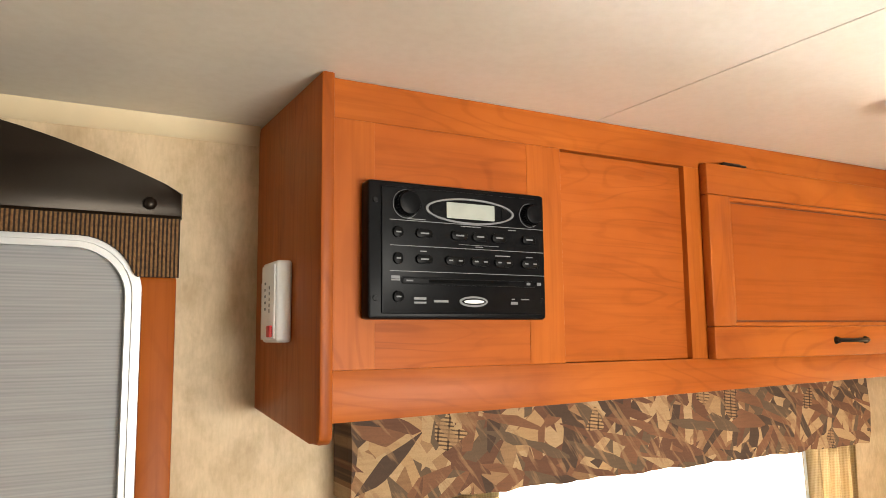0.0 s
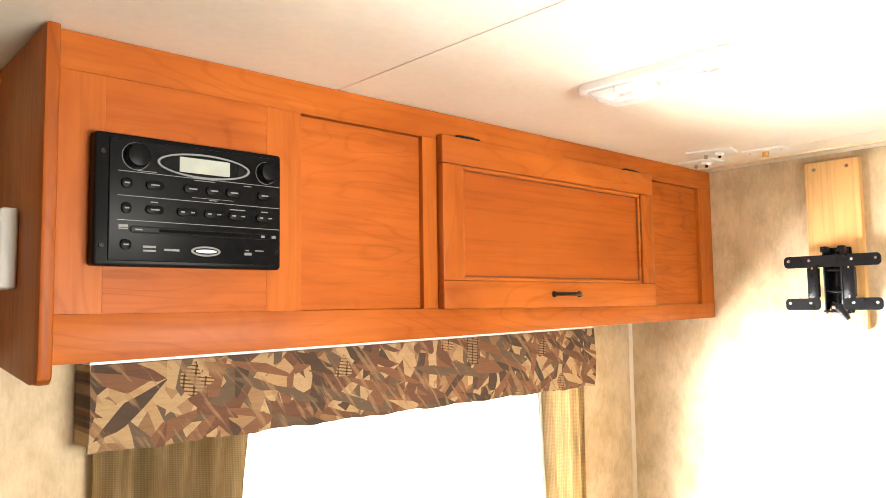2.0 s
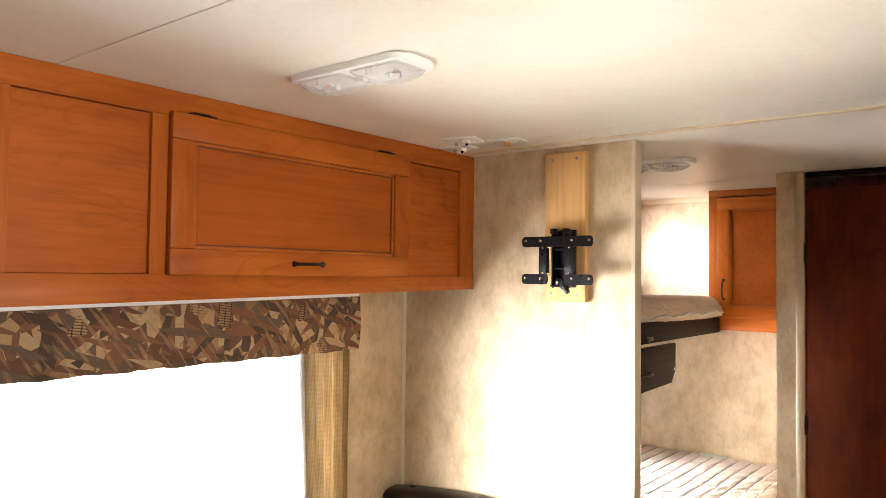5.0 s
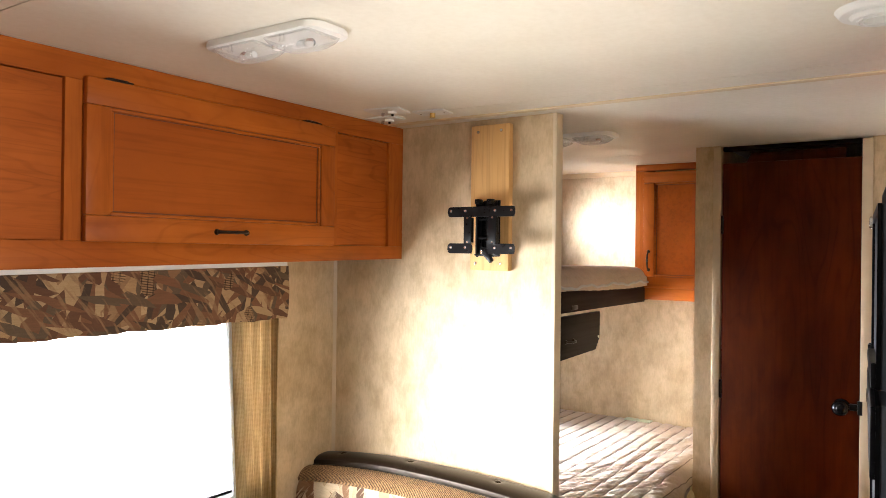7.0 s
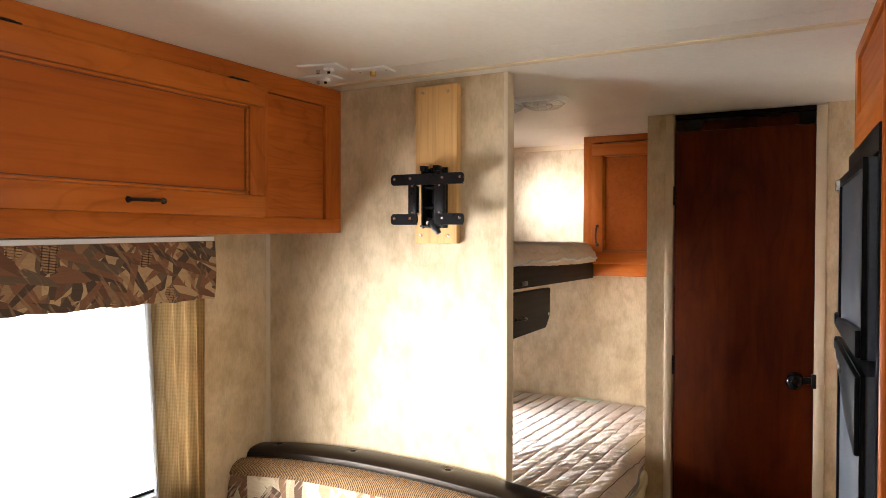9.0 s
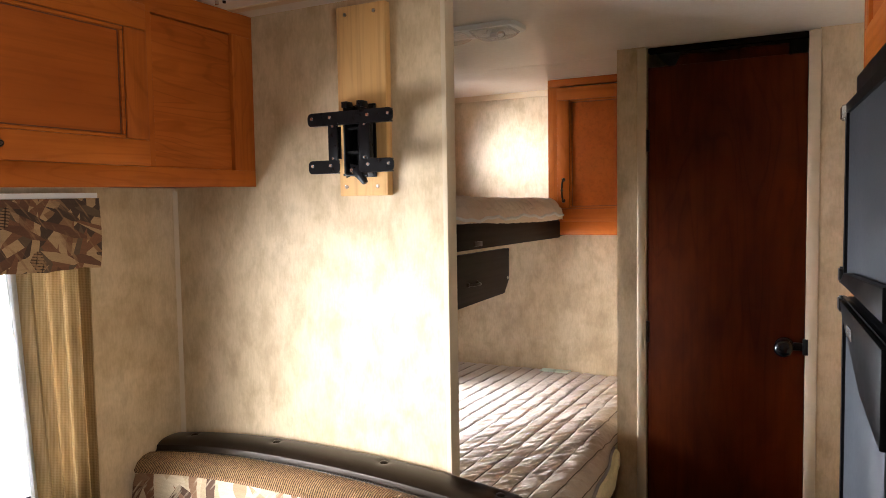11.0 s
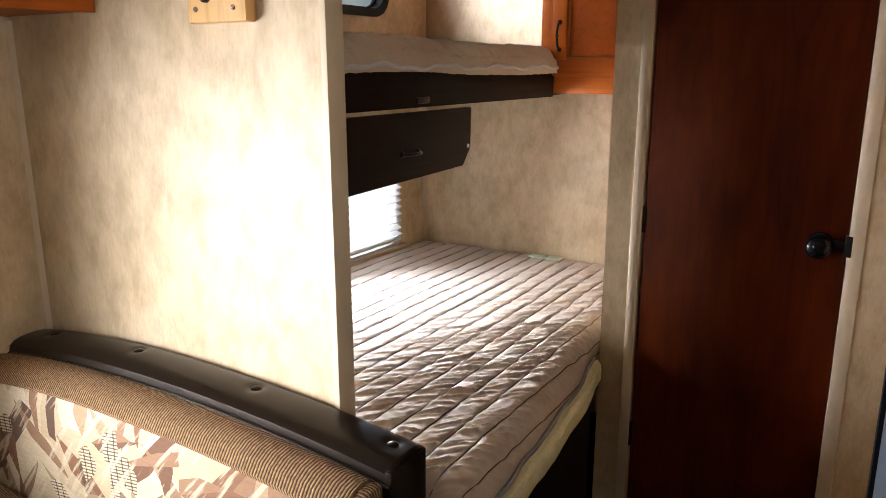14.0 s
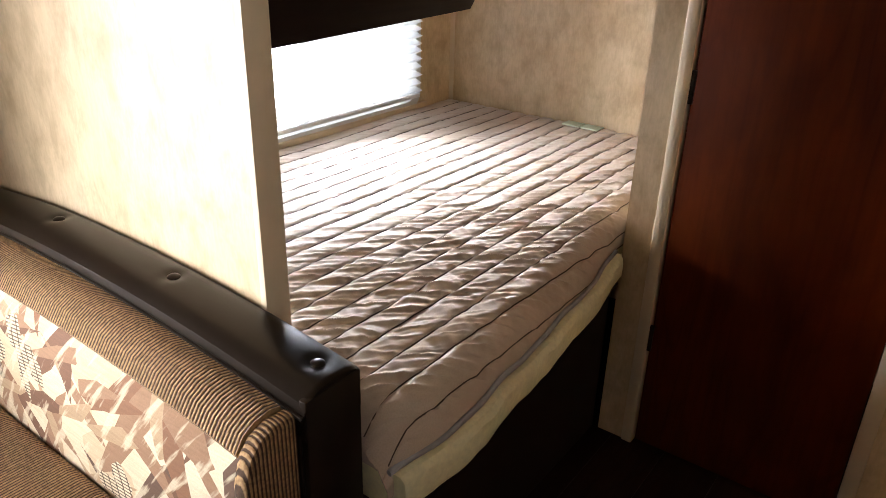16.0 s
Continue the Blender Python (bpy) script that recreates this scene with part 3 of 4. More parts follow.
# face frame
for nm, (a, b, c, d), mt in (("top_rail", (x0c, x1c, 1.918, H - 0.002), wood_x), 
                             ("stile", (x0c, -1.882, 1.5502, 1.9178), wood_z), ("stile", (-1.605, -1.534, 1.5502, 1.9178), wood_z),
                             ("stile", (-1.236, -1.140, 1.5502, 1.9178), wood_z), ("stile", (-0.430, -0.340, 1.5502, 1.9178), wood_z),
                             ("stile", (-0.072, x1c, 1.5502, 1.9178), wood_z)):
    part(nm, B(a, b, CF, CF + 0.018, c, d, bevel=0.0004, seg=1), mt, CAB)
part("bottom_rail", prism(bmesh.new(), [(x0c, 1.477), (x1c, 1.506), (x1c, 1.550), (x0c, 1.550)], 'y', CF, CF + 0.018, 0.0004), wood_x, CAB)
part("panel", B(-1.8819, -1.6051, CF + 0.0006, CF + 0.012, 1.5502, 1.9178, bevel=0.0002, seg=1), wood_panel, CAB, "flat panel behind the radio")
part("panel", B(-1.5335, -1.2365, CF + 0.012, CF + 0.017, 1.551, 1.9165), wood_panel, CAB, "recessed flat panel")
part("panel", B(-0.3395, -0.0725, CF + 0.012, CF + 0.017, 1.551, 1.9165), wood_panel, CAB, "recessed flat panel")
part("inner_back", B(-1.139, -0.431, CF + 0.05, CF + 0.056, 1.551, 1.917), wood_dark, CAB)
ep = [(CF - 0.020, 1.468), (CF - 0.018, 1.458), (CF - 0.008, 1.450), (CF + 0.02, 1.449), (-0.003, 1.474), (-0.003, H - 0.002), (CF - 0.020, H - 0.002)]
part("end_panel", prism(bmesh.new(), ep, 'x', -1.973, -1.9525, 0.004), wood_z, CAB, "rounded end panel that hangs below the cabinet")


def raised_door(parent, p, u, v, w, h, rail, mt_u, mt_v, mt_p, name="door", depth=0.020, label=""):
    """A framed cabinet door; p is its lower corner, u runs along it, v up, and its back lies on the plane of p."""
    u, v = Vector(u), Vector(v)
    n = u.cross(v)
    m = Matrix((u, v, n)).transposed().to_4x4()
    m.translation = p

    def made(bm):
        bm.transform(m)
        return bm
    d = part(name, made(B(rail, w - rail, rail, h - rail, 0.003, depth * 0.45)), mt_p, parent, label)
    for a, b, c, e, mt, nm in ((0, w, h - rail, h, mt_u, "rail"), (0, w, 0, rail, mt_u, "rail"),
                               (0, rail, rail, h - rail, mt_v, "stile"), (w - rail, w, rail, h - rail, mt_v, "stile")):
        part(nm, made(B(a + (0.0002 if nm == "rail" else 0), b, c, e, 0, depth, bevel=0.0035)), mt, d)
    q = bmesh.new()
    r, s = rail - 0.002, 0.011
    for (a0, a1, b0, b1) in ((r, w - r, r, r + s), (r, w - r, h - r - s, h - r), (r, r + s, r + s, h - r - s), (w - r - s, w - r, r + s, h - r - s)):
        box(q, a0, a1, b0, b1, 0.008, depth * 0.72, 0.003)
    part("moulding", made(q), mt_u, d, "stepped moulding")
    for r, hi in ((rail - 0.0015, depth * 0.80), (rail + 0.0095, depth * 0.50)):
        s = 0.0022
        q = bmesh.new()
        for (a0, a1, b0, b1) in ((r, w - r, r, r + s), (r, w - r, h - r - s, h - r), (r, r + s, r + s, h - r - s), (w - r - s, w - r, r + s, h - r - s)):
            box(q, a0, a1, b0, b1, 0.006, hi)
        part("glaze_line", made(q), glaze, d, "dark glaze line")
    return d


def pull(parent, a, b, out):
    """A bow pull between two points that stands off along out."""
    a, b, o = Vector(a), Vector(b), Vector(out)
    q = bmesh.new()
    pts = [a.lerp(b, t) + o * (0.004 + 0.020 * math.sin(math.pi * t) ** 0.6) for t in [i / 12 for i in range(13)]]
    tube(q, pts, 0.0042, 8)
    for p in (a, b):
        cyl(q, p, o, 0.0085, 0.006, 0.007, 14)
    cyl(q, a.lerp(b, 0.5) + o * 0.019, o, 0.0055, 0.005, 0.007, 10)
    return part("handle", q, bronze, parent, "dark bronze bow handle")


d = raised_door(CAB, (-1.197, CF - 0.001, 1.548), (1, 0, 0), (0, 0, 1), 0.825, 0.378, 0.062, wood_x, wood_z, wood_flat, label="lift-up framed door")
pull(d, (-0.832, CF - 0.021, 1.580), (-0.732, CF - 0.021, 1.580), (0, -1, 0))
for a in (-1.150, -0.505):
    q = B(a, a + 0.070, CF - 0.020, CF - 0.002, 1.9262, 1.9302, bevel=0.001)
    cyl(q, (a + 0.012, CF - 0.012, 1.930), (1, 0, 0), 0.004, 0.004, 0.046, 10)
    part("hinge", q, bronze, CAB, "dark flush hinge")

# ---------------------------------------------------------------- radio in the cabinet
RAD = thing("radio", pose(-1.749, CF - 0.0005, 1.622), "black wall-mounted radio and disc player with knobs and buttons", "radio")
RW, RH, D = 0.312, 0.203, 0.028
part("body", prism(bmesh.new(), rounded(RW, RH, 0.006, 4, 0, RH / 2), 'y', -D, 0.0, 0.004), black_plastic, RAD, local=True)
part("front_plate", prism(bmesh.new(), rounded(RW - 0.032, RH - 0.016, 0.003, 3, 0.004, RH / 2), 'y', -D - 0.0025, -D + 0.001, 0.0012), black_plastic, RAD, local=True)
fy = -D - 0.0025


def rx(px):   # across the face, 0..1
    return -RW / 2 + px * RW


def rz(py):   # down the face, 0..1
    return RH * (1 - py)


for px, py, r in ((0.19, 0.165, 0.0185), (0.90, 0.175, 0.0165)):
    q = bmesh.new()
    cyl(q, (rx(px), fy, rz(py)), (0, -1, 0), r, r * 0.92, 0.016, 36, 0.0015)
    for i in range(28):
        a = 2 * math.pi * i / 28
        box(q, rx(px) + r * math.cos(a) - 0.0006, rx(px) + r * math.cos(a) + 0.0006, fy - 0.013, fy - 0.003, rz(py) + r * math.sin(a) - 0.0006, rz(py) + r * math.sin(a) + 0.0006)
    kn = part("knob", q, black_plastic, RAD, "ribbed black rotary knob", local=True)
    part("knob_ring", ring(bmesh.new(), ellipse(2 * r + 0.006, 2 * r + 0.006, rx(px), rz(py), 36), ellipse(2 * r + 0.0044, 2 * r + 0.0044, rx(px), rz(py), 36), 'y', fy - 0.0008, fy + 0.001), grey_ink, RAD, local=True)
part("oval_bezel", ring(bmesh.new(), ellipse(0.158, 0.040, rx(0.545), rz(0.185), 48), ellipse(0.150, 0.0345, rx(0.545), rz(0.185), 48), 'y', fy - 0.003, fy + 0.001), grey_ink, RAD, "silver oval bezel", local=True)
part("oval_face", prism(bmesh.new(), ellipse(0.149, 0.0338, rx(0.545), rz(0.185), 48), 'y', fy - 0.0012, fy + 0.001), black_plastic, RAD, local=True)
part("display", prism(bmesh.new(), rounded(0.086, 0.0245, 0.001, 2, rx(0.545), rz(0.185)), 'y', fy - 0.002, fy + 0.001), lcd, RAD, "grey display window", local=True)
for px, w in ((0.343, 0.010), (0.742, 0.010)):
    part("button", prism(bmesh.new(), rounded(w, 0.017, 0.004, 4, rx(px), rz(0.185)), 'y', fy - 0.0024, fy), dark_plastic, RAD, local=True)
rows = ((0.375, ((0.145, 0.016, 0.016), (0.282, 0.027, 0.013), (0.475, 0.028, 0.014), (0.592, 0.026, 0.014), (0.705, 0.026, 0.014), (0.888, 0.025, 0.013))),
        (0.565, ((0.145, 0.014, 0.017), (0.282, 0.027, 0.013), (0.450, 0.033, 0.013), (0.594, 0.033, 0.013), (0.731, 0.033, 0.013), (0.893, 0.033, 0.013))),
        (0.840, ((0.145, 0.016, 0.016),)))
for py, bs in rows:
    for px, w, h in bs:
        q = prism(bmesh.new(), rounded(w, h, min(w, h) * 0.45, 5, rx(px), rz(py)), 'y', fy - 0.0045, fy, 0.001)
        k = part("button", q, dark_plastic, RAD, local=True)
        q = bmesh.new()
        for s in ((-0.25, 0.25) if w > 0.03 else (0,)):
            box(q, rx(px) + s * w - w * (0.1 if w > 0.03 else 0.25), rx(px) + s * w + w * (0.1 if w > 0.03 else 0.25), fy - 0.0049, fy - 0.0043, rz(py) - 0.0011, rz(py) + 0.0011)
        part("marking", q, grey_ink, k, local=True)
for py in (0.285, 0.470, 0.655):
    part("line", B(rx(0.105), rx(0.985), fy - 0.0005, fy + 0.001, rz(py) - 0.0005, rz(py) + 0.0005), grey_ink, RAD, local=True)
part("slot_tray", ring(bmesh.new(), rounded(0.240, 0.0105, 0.004, 5, rx(0.55), rz(0.722)), rounded(0.235, 0.0070, 0.003, 5, rx(0.55), rz(0.722)), 'y', fy - 0.0022, fy + 0.001), dark_plastic, RAD, local=True)
part("disc_slot", B(rx(0.31), rx(0.76), fy - 0.0006, fy + 0.001, rz(0.722) - 0.0022, rz(0.722) + 0.0022), plain("slot_black", (0.002, 0.002, 0.002), 0.8), RAD, local=True)
part("badge", prism(bmesh.new(), ellipse(0.050, 0.0165, rx(0.555), rz(0.868), 32), 'y', fy - 0.0012, fy + 0.001), grey_ink, RAD, "silver oval badge", local=True)
part("badge_field", prism(bmesh.new(), ellipse(0.042, 0.0105, rx(0.555), rz(0.868), 32), 'y', fy - 0.0018, fy), black_plastic, RAD, local=True)
part("badge_mark", prism(bmesh.new(), ellipse(0.036, 0.0058, rx(0.555), rz(0.868), 24), 'y', fy - 0.0022, fy), white_plastic, RAD, local=True)
q = bmesh.new()
for px, py, w, h in ((0.262, 0.850, 0.020, 0.0035), (0.262, 0.880, 0.020, 0.0028), (0.375, 0.868, 0.024, 0.0035), (0.795, 0.875, 0.013, 0.0045), (0.790, 0.845, 0.006, 0.002),
                     (0.862, 0.845, 0.016, 0.0018), (0.134, 0.700, 0.014, 0.0045), (0.134, 0.720, 0.014, 0.002), (0.208, 0.722, 0.011, 0.0022), (0.885, 0.722, 0.007, 0.004),
                     (0.945, 0.722, 0.011, 0.005), (0.245, 0.272, 0.030, 0.0012), (0.545, 0.300, 0.036, 0.0012), (0.790, 0.305, 0.014, 0.0012), (0.282, 0.505, 0.011, 0.0016),
                     (0.731, 0.512, 0.028, 0.0016), (0.893, 0.512, 0.013, 0.0016), (0.592, 0.440, 0.072, 0.0007), (0.592, 0.452, 0.014, 0.0014)):
    part("printed_mark", B(rx(px) - w / 2, rx(px) + w / 2, fy - 0.0005, fy + 0.0008, rz(py) - h / 2, rz(py) + h / 2), grey_ink, RAD, local=True)
for px, py in ((0.035, 0.15), (0.035, 0.85), (0.972, 0.16), (0.972, 0.85)):
    part("screw", cyl(bmesh.new(), (rx(px), -D, rz(py)), (0, -1, 0), 0.0042, 0.0036, 0.0016, 12), black_steel, RAD, local=True)

# ---------------------------------------------------------------- gas alarm on the cabinet's end
AL = thing("gas_alarm", (-1.974, -0.16, 1.59), "white plastic gas alarm with red button on the cabinet end", "alarm")
part("case", B(-1.998, -1.9735, -0.219, -0.140, 1.590, 1.716, bevel=0.005, seg=3), white_plastic, AL)
part("cover", B(-2.001, -1.9978, -0.214, -0.146, 1.596, 1.710, bevel=0.0014), white_plastic, AL)
part("test_button", B(-2.006, -2.0008, -0.210, -0.190, 1.598, 1.616, bevel=0.002), red_plastic, AL, "red test button")
# tear-off leaflet curling out behind the case
leaf = bmesh.new()
curl = [(-1.9745, -0.139), (-1.982, -0.120), (-1.986, -0.100), (-1.984, -0.080), (-1.978, -0.066)]
rows = [[leaf.verts.new((x, y, z)) for x, y in curl] for z in (1.594, 1.630, 1.660, 1.688)]
rows[1][4].co.y += 0.010
rows[0][4].co.z += 0.012
for a, b in zip(rows, rows[1:]):
    for k in range(4):
        leaf.faces.new((a[k], a[k + 1], b[k + 1], b[k]))
bmesh.ops.solidify(leaf, geom=leaf.faces[:], thickness=0.0006)
part("paper_tag", leaf, offwhite_plastic, AL, "curled paper tag")
for i in range(5):
    part("vent_slot", B(-2.0018, -2.0008, -0.170, -0.164, 1.640 + i * 0.010, 1.644 + i * 0.010), grey_ink, AL)
    part("printed_mark", B(-2.0018, -2.0008, -0.192, -0.189, 1.636 + i * 0.009, 1.641 + i * 0.009), grey_ink, AL)

# ---------------------------------------------------------------- window dressing
VAL = thing("window_valance", (-1.06, 0.0, 1.30), "brown leaf-print padded valance above the dinette window", "valance")
q = bmesh.new()
n = 60
va = []
for i in range(n + 1):
    x = -1.825 + i * (1.502 / n)
    zz = 1.299 + 0.002 * math.sin(i * 0.9) + 0.0015 * math.sin(i * 2.3)
    yy = -0.090 + 0.003 * math.sin(i * 1.3)
    zt = 1.456 + 0.022 * i / n
    va.append([q.verts.new(p) for p in ((x, yy, zt), (x, yy - 0.006, 1.39), (x, yy - 0.002, 1.325), (x, yy + 0.004, zz), (x, yy + 0.012, zz + 0.003), (x, yy + 0.012, zt))])
for a, b in zip(va, va[1:]):
    for k in range(6):
        q.faces.new((a[k], a[(k + 1) % 6], b[(k + 1) % 6], b[k]))
q.faces.new(va[0]), q.faces.new(va[-1][::-1])
part("face_cloth", q, valance_print, VAL)
for a in (-1.825, -0.337):
    part("return", B(a, a + 0.014, -0.078, -0.003, 1.310, 1.456, bevel=0.003), valance_print, VAL)
part("top_board", prism(bmesh.new(), [(-1.824, 1.457), (-0.324, 1.479), (-0.324, 1.492), (-1.824, 1.470)], 'y', -0.084, -0.002), white_plastic, VAL, "white top board")
part("blind_rail", B(-1.79, -0.345, -0.050, -0.014, 1.420, 1.460, bevel=0.004), white_plastic, VAL, "white blind head rail")


def curtain(x0, x1, z0, z1, phase, squeeze=0.24):
    ob = thing("curtain", ((x0 + x1) / 2, -0.04, z0), "gold-brown woven linen side curtain beside the dinette window", "curtain", "dinette curtains")
    q = bmesh.new()
    nx, nz = 64, 14
    g = []
    for j in range(nz + 1):
        t = j / nz
        z = z0 + (z1 - z0) * t
        row = []
        for i in range(nx + 1):
            s = i / nx
            pinch = 1.0 - squeeze * (1 - t) ** 0.8
            x = x1 - (x1 - x0) * (1 - s) * (pinch if phase > 0 else 1) if phase > 0 else x0 + (x1 - x0) * s * pinch
            y = -0.040 + 0.013 * math.sin(s * 30 + 0.6 * math.sin(t * 3)) + 0.006 * math.sin(s * 13 + phase + t)
            row.append(q.verts.new((x, y, z)))
        g.append(row)
    for j in range(nz):
        for i in range(nx):
            q.faces.new((g[j][i], g[j][i + 1], g[j + 1][i + 1], g[j + 1][i]))
    ret = bmesh.ops.solidify(q, geom=q.faces[:], thickness=0.0015)
    part("cloth", q, curtain_mat, ob)
    # the pale lining shows past the gathered hem
    q = bmesh.new()
    hem = []
    for j in range(nz + 1):
        t = j / nz
        z = z0 + (z1 - z0) * t
        pinch = 1.0 - squeeze * (1 - t) ** 0.8
        x = x1 - (x1 - x0) * pinch if phase > 0 else x0 + (x1 - x0) * pinch
        d = 1 if phase > 0 else -1
        hem.append([q.verts.new((x + d * k, -0.026 + 0.004 * math.sin(k * 160 + t * 2), z)) for k in (-0.012, -0.004, 0.012, 0.05)])
    for a, b in zip(hem, hem[1:]):
        for k in range(3):
            q.faces.new((a[k], a[k + 1], b[k + 1], b[k]))
    bmesh.ops.solidify(q, geom=q.faces[:], thickness=0.0012)
    part("lining", q, lining_mat, ob, "pale grey lining hem")
    return ob


curtain(-0.540, -0.326, 0.62, 1.415, 1.0)
curtain(-1.800, -1.475, 0.62, 1.415, -1.0)

# ---------------------------------------------------------------- television mount
BD = thing("mounting_board", (-0.002, -0.708, 1.474), "varnished birch backing board screwed to the wall", "board")
part("board", B(-0.019, 0.008, -0.782, -0.634, 1.473, 1.957, bevel=0.004), wood_birch, BD)
for y, z in ((-0.662, 1.935), (-0.750, 1.935), (-0.657, 1.497), (-0.752, 1.497)):
    part("screw", cyl(bmesh.new(), (-0.019, y, z), (-1, 0, 0), 0.0055, 0.0045, 0.002, 12), chrome, BD, "steel screw")

MT = thing("television_mount", (-0.020, -0.715, 1.52), "black steel swivel television mount without a screen", "mount")
part("wall_plate", B(-0.026, -0.0195, -0.752, -0.690, 1.520, 1.705, bevel=0.002), black_steel, MT)
q = B(-0.062, -0.026, -0.746, -0.741, 1.540, 1.700, bevel=0.001)
box(q, -0.062, -0.026, -0.700, -0.695, 1.540, 1.700, 0.001)
cyl(q, (-0.046, -0.7205, 1.536), (0, 0, 1), 0.011, 0.011, 0.160, 16)
part("pivot", q, black_steel, MT)
# two tapered cheeks of the swivel arm, hooked at the top, with a web between them
for y, dz in ((-0.744, 0.0), (-0.699, 0.010)):
    cheek = [(-0.086, 1.700), (-0.050, 1.706), (-0.044, 1.690), (-0.050, 1.560), (-0.062, 1.512 + dz), (-0.078, 1.508 + dz), (-0.086, 1.530)]
    part("swivel_cheek", prism(bmesh.new(), cheek, 'y', y - 0.0022, y + 0.0022, 0.0008), black_steel, MT)
    part("top_hook", B(-0.084, -0.058, y - 0.008, y + 0.008, 1.690, 1.706, bevel=0.001), black_steel, MT)
part("swivel_web", prism(bmesh.new(), [(-0.752, 1.682), (-0.686, 1.682), (-0.686, 1.560), (-0.706, 1.520), (-0.735, 1.520), (-0.752, 1.560)], 'x', -0.054, -0.048, 0.001), black_steel, MT)
for z in (1.640, 1.580):
    part("swivel_pin", cyl(bmesh.new(), (-0.072, -0.746, z), (0, 1, 0), 0.005, 0.005, 0.050, 10), black_steel, MT)


def channel_bar(y0, y1, z):
    """A flat steel bar with its long edges folded back."""
    w, c = y1 - y0, (y0 + y1) / 2
    bar = part("cross_bar", prism(bmesh.new(), rounded(w, 0.033, 0.011, 5, c, z), 'x', -0.0965, -0.0925, 0.0008), black_steel, MT, smooth=False)
    for s in (-1, 1):
        part("folded_lip", B(-0.0925, -0.078, y0 + 0.010, y1 - 0.010, z + s * 0.0148 - 0.0016, z + s * 0.0148 + 0.0016, bevel=0.0008), black_steel, bar)
    return bar


BOLTS = {0: (-0.834, -0.608, -0.775, -0.664), 1: (-0.834, -0.775), 2: (-0.608, -0.664)}
for i, (y0, y1, z) in enumerate(((-0.847, -0.595, 1.6645), (-0.847, -0.748, 1.5455), (-0.690, -0.595, 1.5455))):
    bar = channel_bar(y0, y1, z)
    for y in BOLTS[i]:
        part("bolt", cyl(bmesh.new(), (-0.0965, y, z + 0.003), (-1, 0, 0), 0.0048, 0.0038, 0.002, 10), chrome, bar, "bright bolt head")
for y in (-0.766, -0.672):
    up = part("upright", B(-0.0961, -0.0929, y - 0.0145, y + 0.0145, 1.5500, 1.6600, bevel=0.0006), black_steel, MT)
    for s in (-1, 1):
        part("folded_lip", B(-0.0926, -0.080, y + s * 0.013 - 0.0014, y + s * 0.013 + 0.0014, 1.565, 1.645, bevel=0.0006), black_steel, up)
    for z in (1.645, 1.566):
        part("bolt", cyl(bmesh.new(), (-0.0965, y, z), (-1, 0, 0), 0.0036, 0.003, 0.0016, 8), chrome, up, "bright bolt head")
q = prism(bmesh.new(), [(-0.742, 1.545), (-0.716, 1.552), (-0.730, 1.520), (-0.752, 1.500), (-0.760, 1.506)], 'x', -0.088, -0.074, 0.001)
cyl(q, (-0.080, -0.762, 1.522), (0, 1, 0.05), 0.0035, 0.0035, 0.070, 8)
part("tilt_lever", q, black_steel, MT)
part("adjuster_bolt", cyl(bmesh.new(), (-0.086, -0.722, 1.536), (-1, 0, 0), 0.006, 0.005, 0.006, 6), chrome, MT)

# ---------------------------------------------------------------- ceiling fittings


def ceiling_light(m, label):
    """A double ceiling light, long side along y, hung from the ceiling at m."""
    ob = thing("ceiling_light", m, label, "ceiling light", "ceiling lights")
    part("base", prism(bmesh.new(), [(a, b) for a, b in rounded(0.122, 0.330, 0.03, 5)], 'z', -0.014, 0.0, 0.004), white_plastic, ob, "white plastic base", local=True)
    for s in (-1, 1):
        q = bmesh.new()
        nu, nv = 12, 12
        g = []
        for i in range(nu + 1):
            row = []
            for j in range(nv + 1):
                u, v = i / nu * 2 - 1, j / nv * 2 - 1
                zz = -0.013 - 0.026 * (max(0, 1 - abs(u) ** 3.0) * max(0, 1 - abs(v) ** 3.5)) ** 0.6
                row.append(q.verts.new((u * 0.050, s * 0.078 + v * 0.068, zz)))
            g.append(row)
        for i in range(nu):
            for j in range(nv):
                q.faces.new((g[i][j], g[i + 1][j], g[i + 1][j + 1], g[i][j + 1]))
        bmesh.ops.solidify(q, geom=q.faces[:], thickness=0.0018)
        part("lens", q, lens_glass, ob, "clear ribbed lens", local=True)
        q = bmesh.new()
        bmesh.ops.create_uvsphere(q, u_segments=12, v_segments=8, radius=0.010, matrix=Matrix.Translation((0.004, s * 0.098, -0.0245)) @ Matrix.Diagonal((1, 1.3, 1, 1)))
        part("bulb", q, bulb_glass, ob, "small clear bulb", local=True)
        part("socket", cyl(bmesh.new(), (0.004, s * 0.066, -0.0245), (0, s, 0), 0.0075, 0.0075, 0.022, 12), white_plastic, ob, local=True)
        part("reflector", prism(bmesh.new(), rounded(0.088, 0.118, 0.012, 4, 0.0, s * 0.078), 'z', -0.0165, -0.0135), white_plastic, ob, "white reflector plate", local=True)
    part("switch", B(0.0, 0.018, -0.010, 0.010, -0.024, -0.014, bevel=0.002), white_plastic, ob, "white rocker switch", local=True)
    return ob


ceiling_light(pose(-1.048, -0.795, H - 0.0005), "white double ceiling light with clear lenses, switched off, above the dinette")
ceiling_light(pose(0.47, -0.785, H - 0.0005), "white double ceiling light with clear lenses, switched off, by the bunks")


